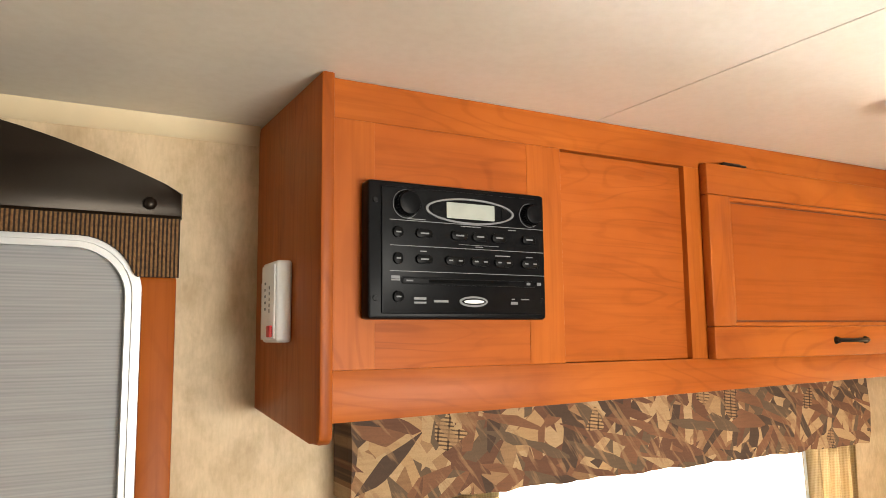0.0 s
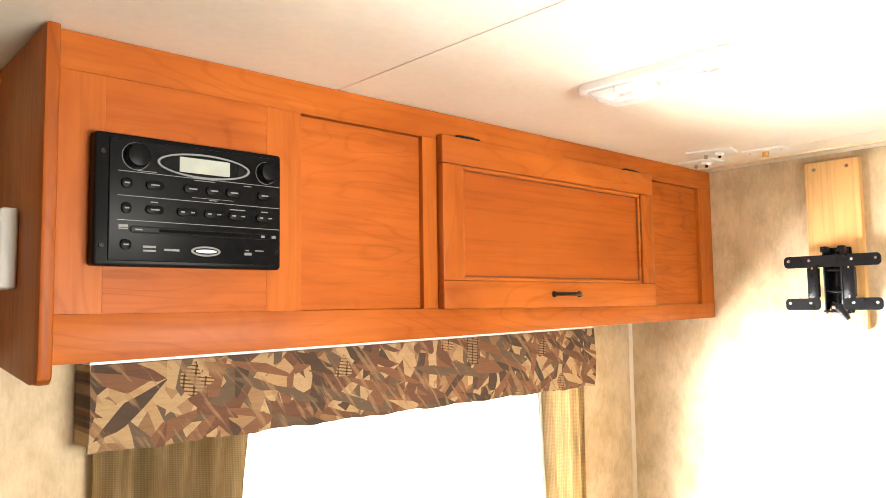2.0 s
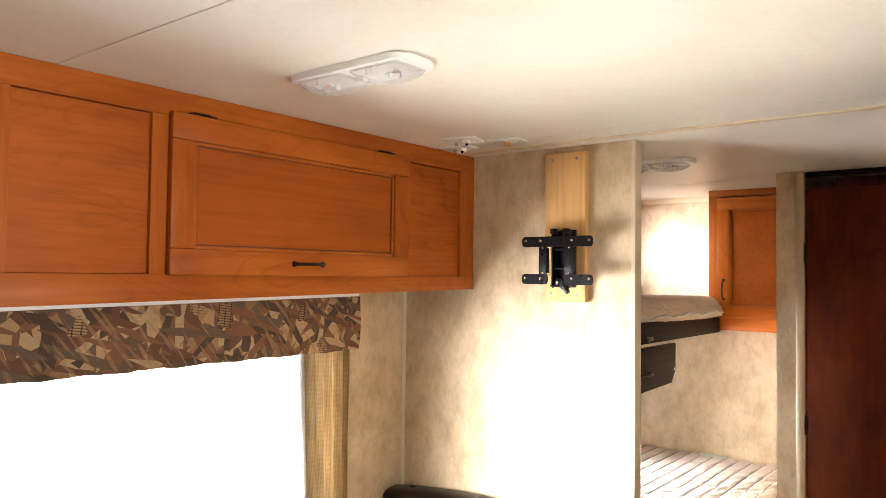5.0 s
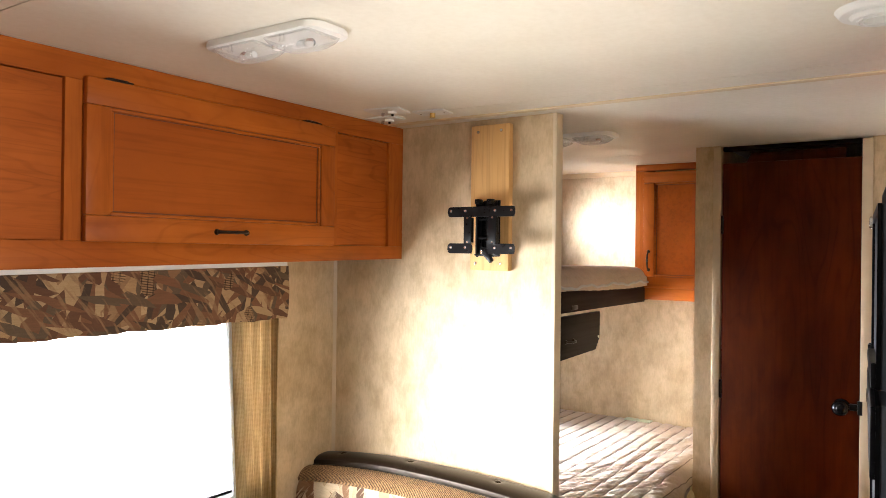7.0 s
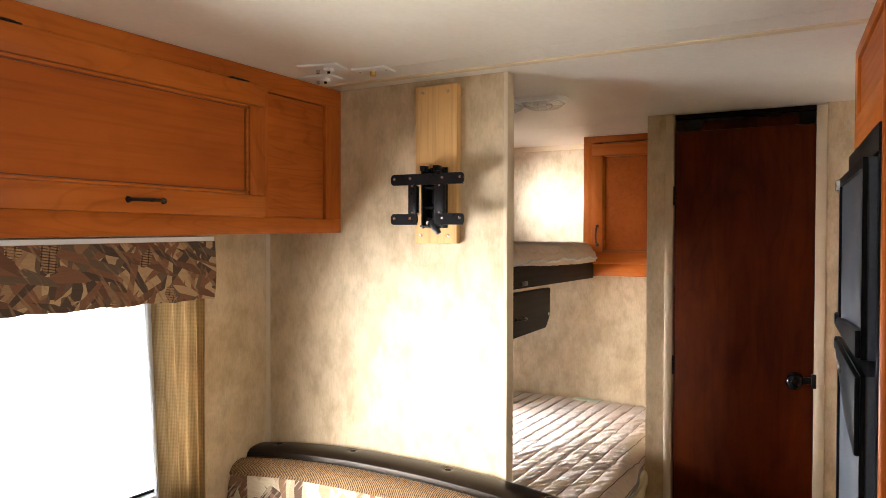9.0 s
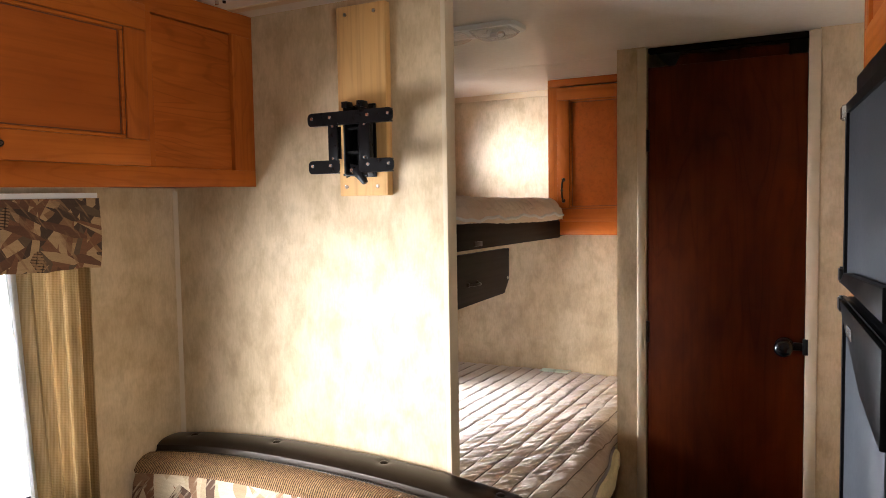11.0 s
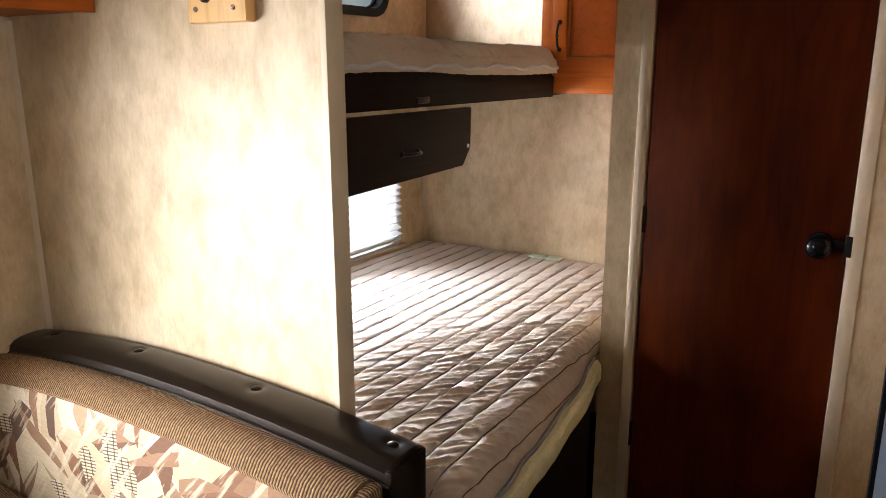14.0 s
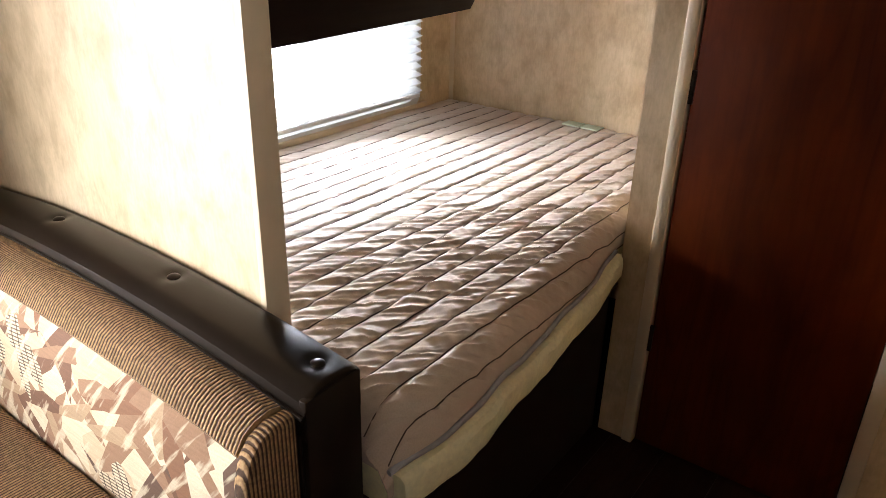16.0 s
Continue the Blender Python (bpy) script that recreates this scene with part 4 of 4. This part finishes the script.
def jack_plate(x, y, w, h, rz, what):
    ob = thing("wall_plate", pose(x, y, H - 0.0003, 0, 0, rz), "white ceiling plate with %s" % what, "socket plate", "ceiling socket plates")
    part("plate", prism(bmesh.new(), rounded(w, h, 0.005, 3), 'z', -0.006, 0.0, 0.002), white_plastic, ob, local=True)
    if what == "brass plug":
        part("plug", cyl(bmesh.new(), (0, 0, -0.006), (0, 0, -1), 0.009, 0.009, 0.014, 12), brass, ob, "brass socket", local=True)
        for s in (-1, 1):
            part("screw", cyl(bmesh.new(), (0, s * h * 0.38, -0.006), (0, 0, -1), 0.003, 0.003, 0.0012, 8), chrome, ob, local=True)
    else:
        part("jack", cyl(bmesh.new(), (0.012, 0.020, -0.006), (0, 0, -1), 0.005, 0.005, 0.010, 12), chrome, ob, "threaded steel jack", local=True)
        part("boot", B(-0.020, 0.006, -0.034, -0.012, -0.016, -0.006, bevel=0.004), white_plastic, ob, "white plug", local=True)
        part("stub", cyl(bmesh.new(), (-0.006, -0.023, -0.016), (0, 0, -1), 0.0045, 0.004, 0.006, 10), dark_plastic, ob, local=True)


jack_plate(-0.300, -0.495, 0.085, 0.125, 12, "cable jack")
jack_plate(-0.205, -0.605, 0.075, 0.110, 8, "brass plug")
jack_plate(-0.190, -0.400, 0.080, 0.115, 0, "cable jack")

RV = thing("ceiling_vent", (-0.60, -1.86, H), "round white ceiling vent with stepped rim", "vent")
q = cyl(bmesh.new(), (-0.60, -1.86, H - 0.0005), (0, 0, -1), 0.075, 0.066, 0.012, 40, 0.002)
part("rim", q, white_plastic, RV)
q = cyl(bmesh.new(), (-0.60, -1.86, H - 0.0125), (0, 0, -1), 0.052, 0.046, 0.008, 36, 0.002)
part("hub", q, white_plastic, RV)
for r in (0.030, 0.038):
    part("ridge", ring(bmesh.new(), ellipse(2 * r, 2 * r, -0.60, -1.86, 32), ellipse(2 * r - 0.006, 2 * r - 0.006, -0.60, -1.86, 32), 'z', H - 0.0235, H - 0.020), white_plastic, RV)

# ---------------------------------------------------------------- dinette bench by the partition
BN = thing("dinette_bench", (-0.30, -0.56, 0.0), "dinette bench with printed cushion and dark vinyl top rail", "bench")
YE = -1.128


def rail_z(y):
    return 0.793 - 0.036 * (abs(y + 0.5) / (0.6 if y < -0.5 else 0.5)) ** 2.2


q = bmesh.new()
ny = 220
TUFTS = (-0.092, -0.408, -0.762, -1.087)
g = []
prof = [(0.007, -0.07), (0.007, -0.006), (-0.002, 0.0), (-0.014, 0.003), (-0.024, 0.004), (-0.034, 0.0045), (-0.044, 0.0045), (-0.056, 0.004), (-0.070, 0.002), (-0.086, -0.003), (-0.098, -0.012), (-0.101, -0.026), (-0.099, -0.07)]
for i in range(ny + 1):
    y = -0.003 + (YE + 0.003) * i / ny
    e = 0.003 * max(0, (i - ny + 1))
    row = []
    for px, pz in prof:
        dip = sum(0.0060 * math.exp(-(((y - b) ** 2 + (px + 0.034) ** 2) / 0.0155 ** 2)) + 0.0010 * math.exp(-(abs(y - b) / 0.050) - ((px + 0.034 + 0.25 * (y - b)) / 0.006) ** 2) for b in TUFTS)
        row.append(q.verts.new((px, y, rail_z(y) + pz - (e if pz > -0.05 else 0) + (-dip if pz > -0.02 else 0))))
    g.append(row)
for a, b in zip(g, g[1:]):
    for k in range(len(prof)):
        q.faces.new((a[k], a[(k + 1) % len(prof)], b[(k + 1) % len(prof)], b[k]))
q.faces.new(g[0]), q.faces.new(g[-1][::-1])
RAIL = part("top_rail", q, vinyl, BN, "dark padded vinyl top rail with buttons")
for y in TUFTS:
    b2 = bmesh.new()
    bmesh.ops.create_uvsphere(b2, u_segments=16, v_segments=8, radius=0.0115, matrix=Matrix.Translation((-0.034, y, rail_z(y) - 0.0005)) @ Matrix.Diagonal((1, 1, 0.5, 1)))
    part("button", b2, vinyl, RAIL)
welt = [(-0.1025, -0.004 + (YE + 0.004) * i / 60, rail_z(-0.004 + (YE + 0.004) * i / 60) - 0.030) for i in range(61)]
part("welt", tube(bmesh.new(), welt, 0.0042, 8), vinyl, RAIL, "dark rolled vinyl welt")
part("end_board", B(-0.099, 0.006, YE - 0.002, YE + 0.012, 0.0, 0.748, bevel=0.003), vinyl, BN, "dark vinyl-covered end of the backrest")
part("back_board", B(-0.100, -0.003, YE + 0.0125, -0.003, 0.0, 0.690), ply, BN)


def sweep(pts, y0, y1, n, drop):
    """A cushion surface: a profile in x and height below the rail, along y, rounded in at the far end."""
    q = bmesh.new()
    g = []
    for i in range(n + 1):
        t = i / n
        y = y0 + (y1 - y0) * t
        g.append([q.verts.new((px * 1.0, y, rail_z(y) - drop + pz)) for px, pz in pts])
    m = len(pts)
    for a, b in zip(g, g[1:]):
        for k in range(m):
            q.faces.new((a[k], a[(k + 1) % m], b[(k + 1) % m], b[k]))
    q.faces.new(g[0]), q.faces.new(g[-1][::-1])
    return q


part("ribbed_border", sweep([(-0.1015, 0.004), (-0.125, 0.010), (-0.150, 0.006), (-0.170, -0.006), (-0.184, -0.026), (-0.180, -0.036), (-0.102, -0.04)], -0.004, -1.089, 40, 0.034), rib_brown, BN, "brown ribbed cloth border")
end = [(-0.1015, 0.400), (-0.200, 0.400), (-0.200, 0.600), (-0.196, 0.660), (-0.184, 0.699), (-0.166, 0.720), (-0.140, 0.730), (-0.1015, 0.728)]
part("ribbed_side", prism(bmesh.new(), end, 'y', -1.117, -1.0895, 0.009), rib_end, BN, "brown ribbed cloth side of the cushion")
part("back_cushion", sweep([(-0.103, -0.041), (-0.179, -0.0365), (-0.189, -0.060), (-0.196, -0.11), (-0.200, -0.20), (-0.200, -0.33), (-0.103, -0.33)], -0.006, -1.088, 40, 0.034), bench_print, BN, "cream and brown printed back cushion")
part("seat_cushion", B(-0.58, -0.2015, -1.100, -0.006, 0.34, 0.465, bevel=0.022, seg=3), rib_brown, BN, "brown ribbed cloth seat cushion")
part("seat_base", B(-0.56, -0.1025, -1.085, -0.006, 0.0, 0.339), wood_y, BN, "cherry-stained bench base")

# ---------------------------------------------------------------- lower bed
PL = thing("bed_platform", (0.9, -0.55, 0.0), "dark wooden platform of the lower bed", "bed")
part("deck", B(0.056, REAR - 0.002, -1.090, -0.002, 0.455, 0.478, bevel=0.002), ply, PL)
part("front_panel", B(0.056, BX - 0.002, -1.075, -1.060, 0.0, 0.454), ply, PL)

# the bed's front edge, bowed out over the platform
EDGE = ((0.0, -1.160), (0.18, -1.176), (0.40, -1.156), (0.70, -1.128), (1.0, -1.084), (3.0, -1.080))


def quilt_edge(x):
    for (a, p), (b, q) in zip(EDGE, EDGE[1:]):
        if a <= x <= b:
            t = (x - a) / (b - a)
            t = t * t * (3 - 2 * t)
            return p + (q - p) * t
    return EDGE[-1][1]


FM = thing("foam_pad", (0.6, -0.6, 0.479), "pale yellow bare foam pad under the quilted mattress", "foam pad")
q = bmesh.new()
nx = 64
g = []
for i in range(nx + 1):
    x = 0.035 + (0.990 - 0.035) * i / nx
    e = 0.002 * math.sin(i * 0.31) + 0.0012 * math.sin(i * 1.1) + random.uniform(-0.0006, 0.0006)
    yo = quilt_edge(x) - 0.028 + e
    zt = 0.556 + 0.0012 * math.sin(i * 0.7)
    g.append([q.verts.new(p) for p in ((x, -0.55, 0.480), (x, yo + 0.012, 0.480), (x, yo + 0.002 - e * 0.6, 0.500), (x, yo, 0.53), (x, yo + 0.001 + e * 0.5, zt - 0.010), (x, yo + 0.010, zt), (x, -0.55, zt))])
for a, b in zip(g, g[1:]):
    for k in range(7):
        q.faces.new((a[k], a[(k + 1) % 7], b[(k + 1) % 7], b[k]))
q.faces.new(g[0]), q.faces.new(g[-1][::-1])
box(q, 0.075, REAR - 0.006, -1.07, -0.006, 0.480, 0.553)
part("foam", q, foam_mat, FM)


SEAMS = []


def quilt_top(name, x0, x1, y0, y1, z, pitch, skirt, seed, amp=1.0, nx=440, ny=420, edge=None, reach=0.0):
    """A quilted mattress cover: channels along x between rows of stitching, drawn into cross wrinkles, with a rounded skirt towards -y."""
    q = bmesh.new()
    g = []
    off = Vector((seed * 7.3, seed * 3.1, 0))
    for j in range(ny + 1):
        s = j / ny
        row = []
        y_flat = y1 + (y0 - y1) * s
        ch = (y_flat - y1) / pitch
        for i in range(nx + 1):
            t = i / nx
            x = x0 + (x1 - x0) * t
            lane = ch
            gap = abs(lane - round(lane)) * pitch
            seam = math.exp(-gap / 0.0050)
            puff = 1 - seam
            row_id = math.floor(lane) * 4.7
            wr = noise.noise(Vector((x * 26 + y_flat * 28, y_flat * 5.0 - x * 3.0 + row_id, 0.3)) + off)
            wr2 = noise.noise(Vector((x * 62 - y_flat * 22, y_flat * 9 + row_id, 1.7)) + off)
            pucker = (1 - abs(noise.noise(Vector((x * 40 + y_flat * 42, row_id + y_flat * 6, 2.2)) + off))) ** 4 - 0.3
            big = noise.noise(Vector((x * 2.3, y_flat * 2.3, 4.0)) + off)
            near = min(1.0, max(0.0, (-y_flat - 0.35) / 0.6))
            crest = 1 - abs(wr)
            h = z + amp * (-0.0060 * seam + puff * (0.0026 + 0.0058 * near) * (crest ** 3 - 0.4) + puff * (0.0008 + 0.0022 * near) * wr2 + puff * (0.0010 + 0.0030 * near) * pucker + 0.006 * big)
            y = y_flat + amp * 0.006 * wr * (1 - puff)
            e = edge(x) if edge else y0
            yy, r = y, 0.07
            over = (e + r) - y
            if over > 0:
                a = over / r
                if a < math.pi / 2:
                    yy, drop = e + r - r * math.sin(a), r * (1 - math.cos(a))
                else:
                    yy, drop = e, r + over - r * math.pi / 2
                h -= min(drop, skirt)
            lef = (x0 + 0.07) - x
            if lef > 0:
                h -= skirt * 0.75 * (lef / 0.07) ** 2
            rig = x - (x1 - 0.03)
            if rig > 0:
                h -= 0.012 * (rig / 0.03) ** 2
            if edge:
                x -= reach * (1 - t) ** 6 * min(1.0, max(0.0, (-0.945 - yy) / 0.05))
            row.append(q.verts.new((x, yy, h)))
        g.append(row)
    for j in range(ny):
        for i in range(nx):
            q.faces.new((g[j][i], g[j][i + 1], g[j + 1][i + 1], g[j + 1][i]))
    for k in range(1, int((y1 - y0) / pitch)):
        j = round(k * pitch / (y1 - y0) * ny)
        if j < ny:
            line = [(v.co.x, v.co.y, v.co.z + 0.0016) for v in g[j][3:-3:5]]
            if line[0][1] > y0 + 0.05:
                SEAMS.append(line)
    # closed underside
    ed = [e for e in q.edges if e.is_boundary]
    ret = bmesh.ops.extrude_edge_only(q, edges=ed)
    vs = [v for v in ret["geom"] if isinstance(v, bmesh.types.BMVert)]
    for v in vs:
        v.co.z = min(v.co.z - 0.004, z - skirt - 0.004)
    return q


MTT = thing("lower_mattress", (0.93, -0.56, 0.58), "taupe channel-quilted mattress cover, wrinkled, on the lower bunk", "mattress")
part("quilted_cover", quilt_top("q", 0.060, REAR - 0.006, -1.255, -0.006, 0.645, 0.061, 0.080, 1, 1.0, edge=quilt_edge, reach=0.038), quilt, MTT)
pts = [(0.026 + 0.96 * i / 40, quilt_edge(0.026 + 0.96 * i / 40) - 0.003, 0.563 + 0.002 * math.sin(i * 1.1)) for i in range(41)]
# dark tubes along the stitching paint in the shade of its creases
for line in SEAMS:
    part("stitch_shade_line", tube(bmesh.new(), line, 0.0014, 5), stitch_shade_mat, MTT)
part("piping", tube(bmesh.new(), pts, 0.0055, 8), piping_mat, MTT, "grey edge piping")
for a in (-0.580, -0.652):
    part("label_tag", B(1.676, 1.728, a - 0.033, a + 0.033, 0.6485, 0.6535, bevel=0.001), tag_mat, MTT, "pale green sewn-on tag")

# ---------------------------------------------------------------- upper bunk
UB = thing("upper_bunk", (0.76, -0.35, 1.31), "dark brown upper bunk board with latched fold-down panel", "bunk")
BY = -0.722
part("front_board", B(0.052, 1.474, BY, BY + 0.022, 1.296, 1.412, bevel=0.003), wood_dark, UB)
part("deck", B(0.052, REAR - 0.003, BY + 0.023, -0.003, 1.300, 1.330), wood_dark, UB)
fp = [(0.054, 1.110), (0.792, 1.131), (0.834, 1.178), (0.836, 1.288), (0.054, 1.288)]
FPN = part("fold_panel", prism(bmesh.new(), fp, 'y', BY - 0.028, BY - 0.008, 0.002), wood_dark, UB, "dark brown fold-down panel with clipped corner")
pull(FPN, (0.495, BY - 0.028, 1.190), (0.565, BY - 0.028, 1.190), (0, -1, 0))
q = B(0.60, 0.66, BY - 0.006, BY, 1.306, 1.322, bevel=0.002)
part("latch", q, bronze, UB, "dark slide latch")
part("screw_cap", cyl(bmesh.new(), (0.818, BY - 0.028, 1.184), (0, -1, 0), 0.006, 0.004, 0.003, 12), offwhite_plastic, FPN, "ivory screw cap")
UM = thing("upper_mattress", (0.76, -0.35, 1.331), "thin taupe quilted mattress on the upper bunk", "mattress")
q = quilt_top("q", 0.056, 1.472, -0.80, -0.006, 1.466, 0.061, 0.075, 3, 1.7, 240, 220, edge=lambda x: -0.742 + 0.005 * math.sin(x * 9))
part("quilted_cover", q, quilt, UM)
pts = [(0.06 + 1.405 * i / 60, -0.744 + 0.005 * math.sin((0.06 + 1.405 * i / 60) * 9), 1.397 + 0.005 * math.sin(i * 0.5) + 0.003 * math.sin(i * 1.3)) for i in range(61)]
part("piping", tube(bmesh.new(), pts, 0.0055, 8), lining_mat, UM, "pale edge piping")
part("pad", B(0.058, 1.470, -0.685, -0.008, 1.331, 1.42, bevel=0.02), quilt, UM)

# ---------------------------------------------------------------- bunk wardrobe
WD = thing("bunk_cabinet", (1.64, -0.885, 1.307), "small cherry-stained wall cabinet at the foot of the upper bunk", "cabinet")
WX = 1.478
part("side_panel", B(WX + 0.018, REAR - 0.002, -0.682, -0.668, 1.307, H - 0.003), wood_z, WD)
part("bottom_panel", B(WX + 0.018, REAR - 0.002, -1.0905, -0.683, 1.308, 1.322), wood_y, WD)
part("top_rail", B(WX, WX + 0.0175, -1.0905, -0.668, 1.945, H - 0.003, bevel=0.0015), wood_y, WD)
part("bottom_rail", B(WX, WX + 0.0175, -1.0905, -0.668, 1.307, 1.375, bevel=0.0015), wood_y, WD)
for a in (-0.724, -1.0905):
    part("stile", B(WX, WX + 0.0175, a, a + 0.056, 1.3755, 1.9445, bevel=0.0015), wood_z, WD)
d = raised_door(WD, (WX - 0.001, -0.715, 1.366), (0, -1, 0), (0, 0, 1), 0.345, 0.572, 0.055, wood_y, wood_z, wood_flat, label="framed cabinet door")
pull(d, (WX - 0.021, -0.744, 1.455), (WX - 0.021, -0.744, 1.545), (-1, 0, 0))

# ---------------------------------------------------------------- blind of the lower bunk window
BL = thing("pleated_blind", (0.99, -0.02, 0.66), "white pleated blind lowered over the bunk window", "blind")
q = bmesh.new()
np_ = 14
g = []
for j in range(np_ * 2 + 1):
    z = 0.705 + (1.09 - 0.705) * j / (np_ * 2)
    y = -0.012 - (0.022 if j % 2 else 0.0)
    xr = 1.515 + (0.012 if j % 2 else 0.0) + 0.004 * math.sin(j * 1.7)
    g.append([q.verts.new((x, y, z + 0.004 * math.sin(x * 3 + j * 0.3))) for x in [0.44 + (xr - 0.44) * i / 10 for i in range(11)]])
for a, b in zip(g, g[1:]):
    for k in range(10):
        q.faces.new((a[k], a[k + 1], b[k + 1], b[k]))
bmesh.ops.solidify(q, geom=q.faces[:], thickness=0.001)
part("pleats", q, blind_glow, BL)
part("bottom_rail", B(0.44, 1.522, -0.030, -0.012, 0.690, 0.704, bevel=0.003), blind_mat, BL)
structure("window_sill", B(0.40, 1.58, -0.020, -0.001, 0.640, 0.662, bevel=0.003), trim_mat, "cream sill under the bunk window", "sill")

# ---------------------------------------------------------------- bathroom door
BD2 = thing("door_2", (BX, -1.45, 0.0), "closed dark brown wood-grain bathroom door with black knob", "door", kind="structure")
part("door_leaf", B(BX + 0.004, BX + 0.034, -1.697, -1.200, 0.012, 1.908, bevel=0.002), wood_bath, BD2)
for z in (1.62, 0.95, 0.3):
    part("hinge", B(BX - 0.002, BX + 0.006, -1.205, -1.194, z, z + 0.075, bevel=0.001), bronze, BD2, "dark hinge")
kx, ky, kz = BX, -1.638, 0.971
q = cyl(bmesh.new(), (kx + 0.004, ky, kz), (-1, 0, 0), 0.030, 0.027, 0.008, 28, 0.002)
cyl(q, (kx - 0.004, ky, kz), (-1, 0, 0), 0.012, 0.012, 0.030, 16)
bmesh.ops.create_uvsphere(q, u_segments=24, v_segments=14, radius=0.029, matrix=Matrix.Translation((kx - 0.045, ky, kz)) @ Matrix.Diagonal((0.78, 1, 1, 1)))
part("knob", q, knob_black, BD2, "glossy black round knob")
part("strike_plate", B(BX - 0.010, BX + 0.004, -1.708, -1.692, 0.946, 0.998, bevel=0.001), black_steel, BD2)
part("latch_bar", B(BX - 0.008, BX + 0.003, -1.6915, -1.664, 0.960, 0.984, bevel=0.002), black_steel, BD2)
# stands for the bathroom interior that shows through the gap above the leaf
part("interior_strip", prism(bmesh.new(), [(-1.64, 1.912), (-1.28, 1.912), (-1.30, 1.952), (-1.64, 1.952)], "x", BX + 0.05, BX + 0.07, 0.002), wood_bath, BD2, "red-brown piece standing for the bathroom interior above the door leaf")

# ---------------------------------------------------------------- refrigerator and its cabinet
FR = pose(-0.45, -1.885, 0.0, 0, 0, 5.0)      # local x runs along the fronts, local -y into the cabinet
FC = thing("fridge_cabinet", FR, "tall cherry-stained cabinet around the refrigerator", "cabinet")
part("end_panel", B(-0.012, 0.012, -0.50, 0.010, 0.0, H - 0.004, bevel=0.008, seg=3), wood_z, FC, local=True)
part("far_panel", B(0.660, 0.676, -0.45, 0.0, 0.0, H - 0.004, bevel=0.002), wood_z, FC, local=True)
part("upper_rail", B(0.0125, 0.6595, -0.018, 0.0, 1.945, H - 0.004, bevel=0.0015), wood_x, FC, local=True)
part("lower_rail", B(0.0125, 0.6595, -0.018, 0.0, 1.706, 1.80, bevel=0.0015), wood_x, FC, local=True)
part("stile", B(0.0125, 0.060, -0.018, 0.0, 1.8005, 1.9445, bevel=0.0015), wood_z, FC, local=True)
part("stile", B(0.612, 0.6595, -0.018, 0.0, 1.8005, 1.9445, bevel=0.0015), wood_z, FC, local=True)
part("panel", B(0.0605, 0.6115, -0.016, -0.008, 1.8005, 1.9445), wood_flat, FC, local=True)
part("plinth", B(0.0125, 0.6595, -0.018, 0.0, 0.0, 0.254, bevel=0.0015), wood_x, FC, local=True)
RF = thing("refrigerator", FR @ pose(0.336, 0, 0.256), "dark grey two-door trailer refrigerator with black trim", "refrigerator")
part("cabinet", B(-0.322, 0.322, -0.48, -0.019, 0.0, 1.448), black_plastic, RF, local=True)
part("top_trim", B(-0.322, 0.322, -0.018, 0.014, 1.395, 1.448, bevel=0.003), black_plastic, RF, local=True)
part("side_trim", B(-0.322, -0.300, -0.018, 0.012, 0.0, 1.394, bevel=0.003), black_plastic, RF, local=True)
part("side_trim", B(0.300, 0.322, -0.018, 0.012, 0.0, 1.394, bevel=0.003), black_plastic, RF, local=True)
for a, b in ((1.012, 1.388), (0.02, 0.984)):
    dr = part("door", B(-0.298, 0.298, -0.016, 0.030, a, b, bevel=0.006), fridge_panel, RF, "dark grey framed door panel", local=True)
    part("door_frame", ring(bmesh.new(), rounded(0.598, b - a, 0.006, 3, 0, (a + b) / 2), rounded(0.560, b - a - 0.04, 0.004, 3, 0, (a + b) / 2), 'y', 0.028, 0.036), black_plastic, dr, local=True)
    hp = [(0.262, a + 0.004), (-0.296, a + 0.004), (-0.296, a + 0.055), (0.20, a + 0.030)] if a > 0.5 else [(0.262, b - 0.004), (-0.296, b - 0.004), (-0.296, b - 0.150), (-0.08, b - 0.125), (0.20, b - 0.030)]
    part("handle", prism(bmesh.new(), hp, 'y', 0.0285, 0.046, 0.004), black_plastic, dr, "black moulded handle band", local=True)
    for z in (a + 0.004, b - 0.030):
        q = B(0.285, 0.318, 0.006, 0.044, z, z + 0.026, bevel=0.002)
        cyl(q, (0.303, 0.036, z - 0.004), (0, 0, 1), 0.006, 0.006, 0.034, 12)
        part("hinge", q, chrome if z > 1.3 else black_steel, dr, "metal corner hinge", local=True)
part("badge", B(0.02, 0.10, 0.0465, 0.049, 0.934, 0.954), chrome, RF, local=True)
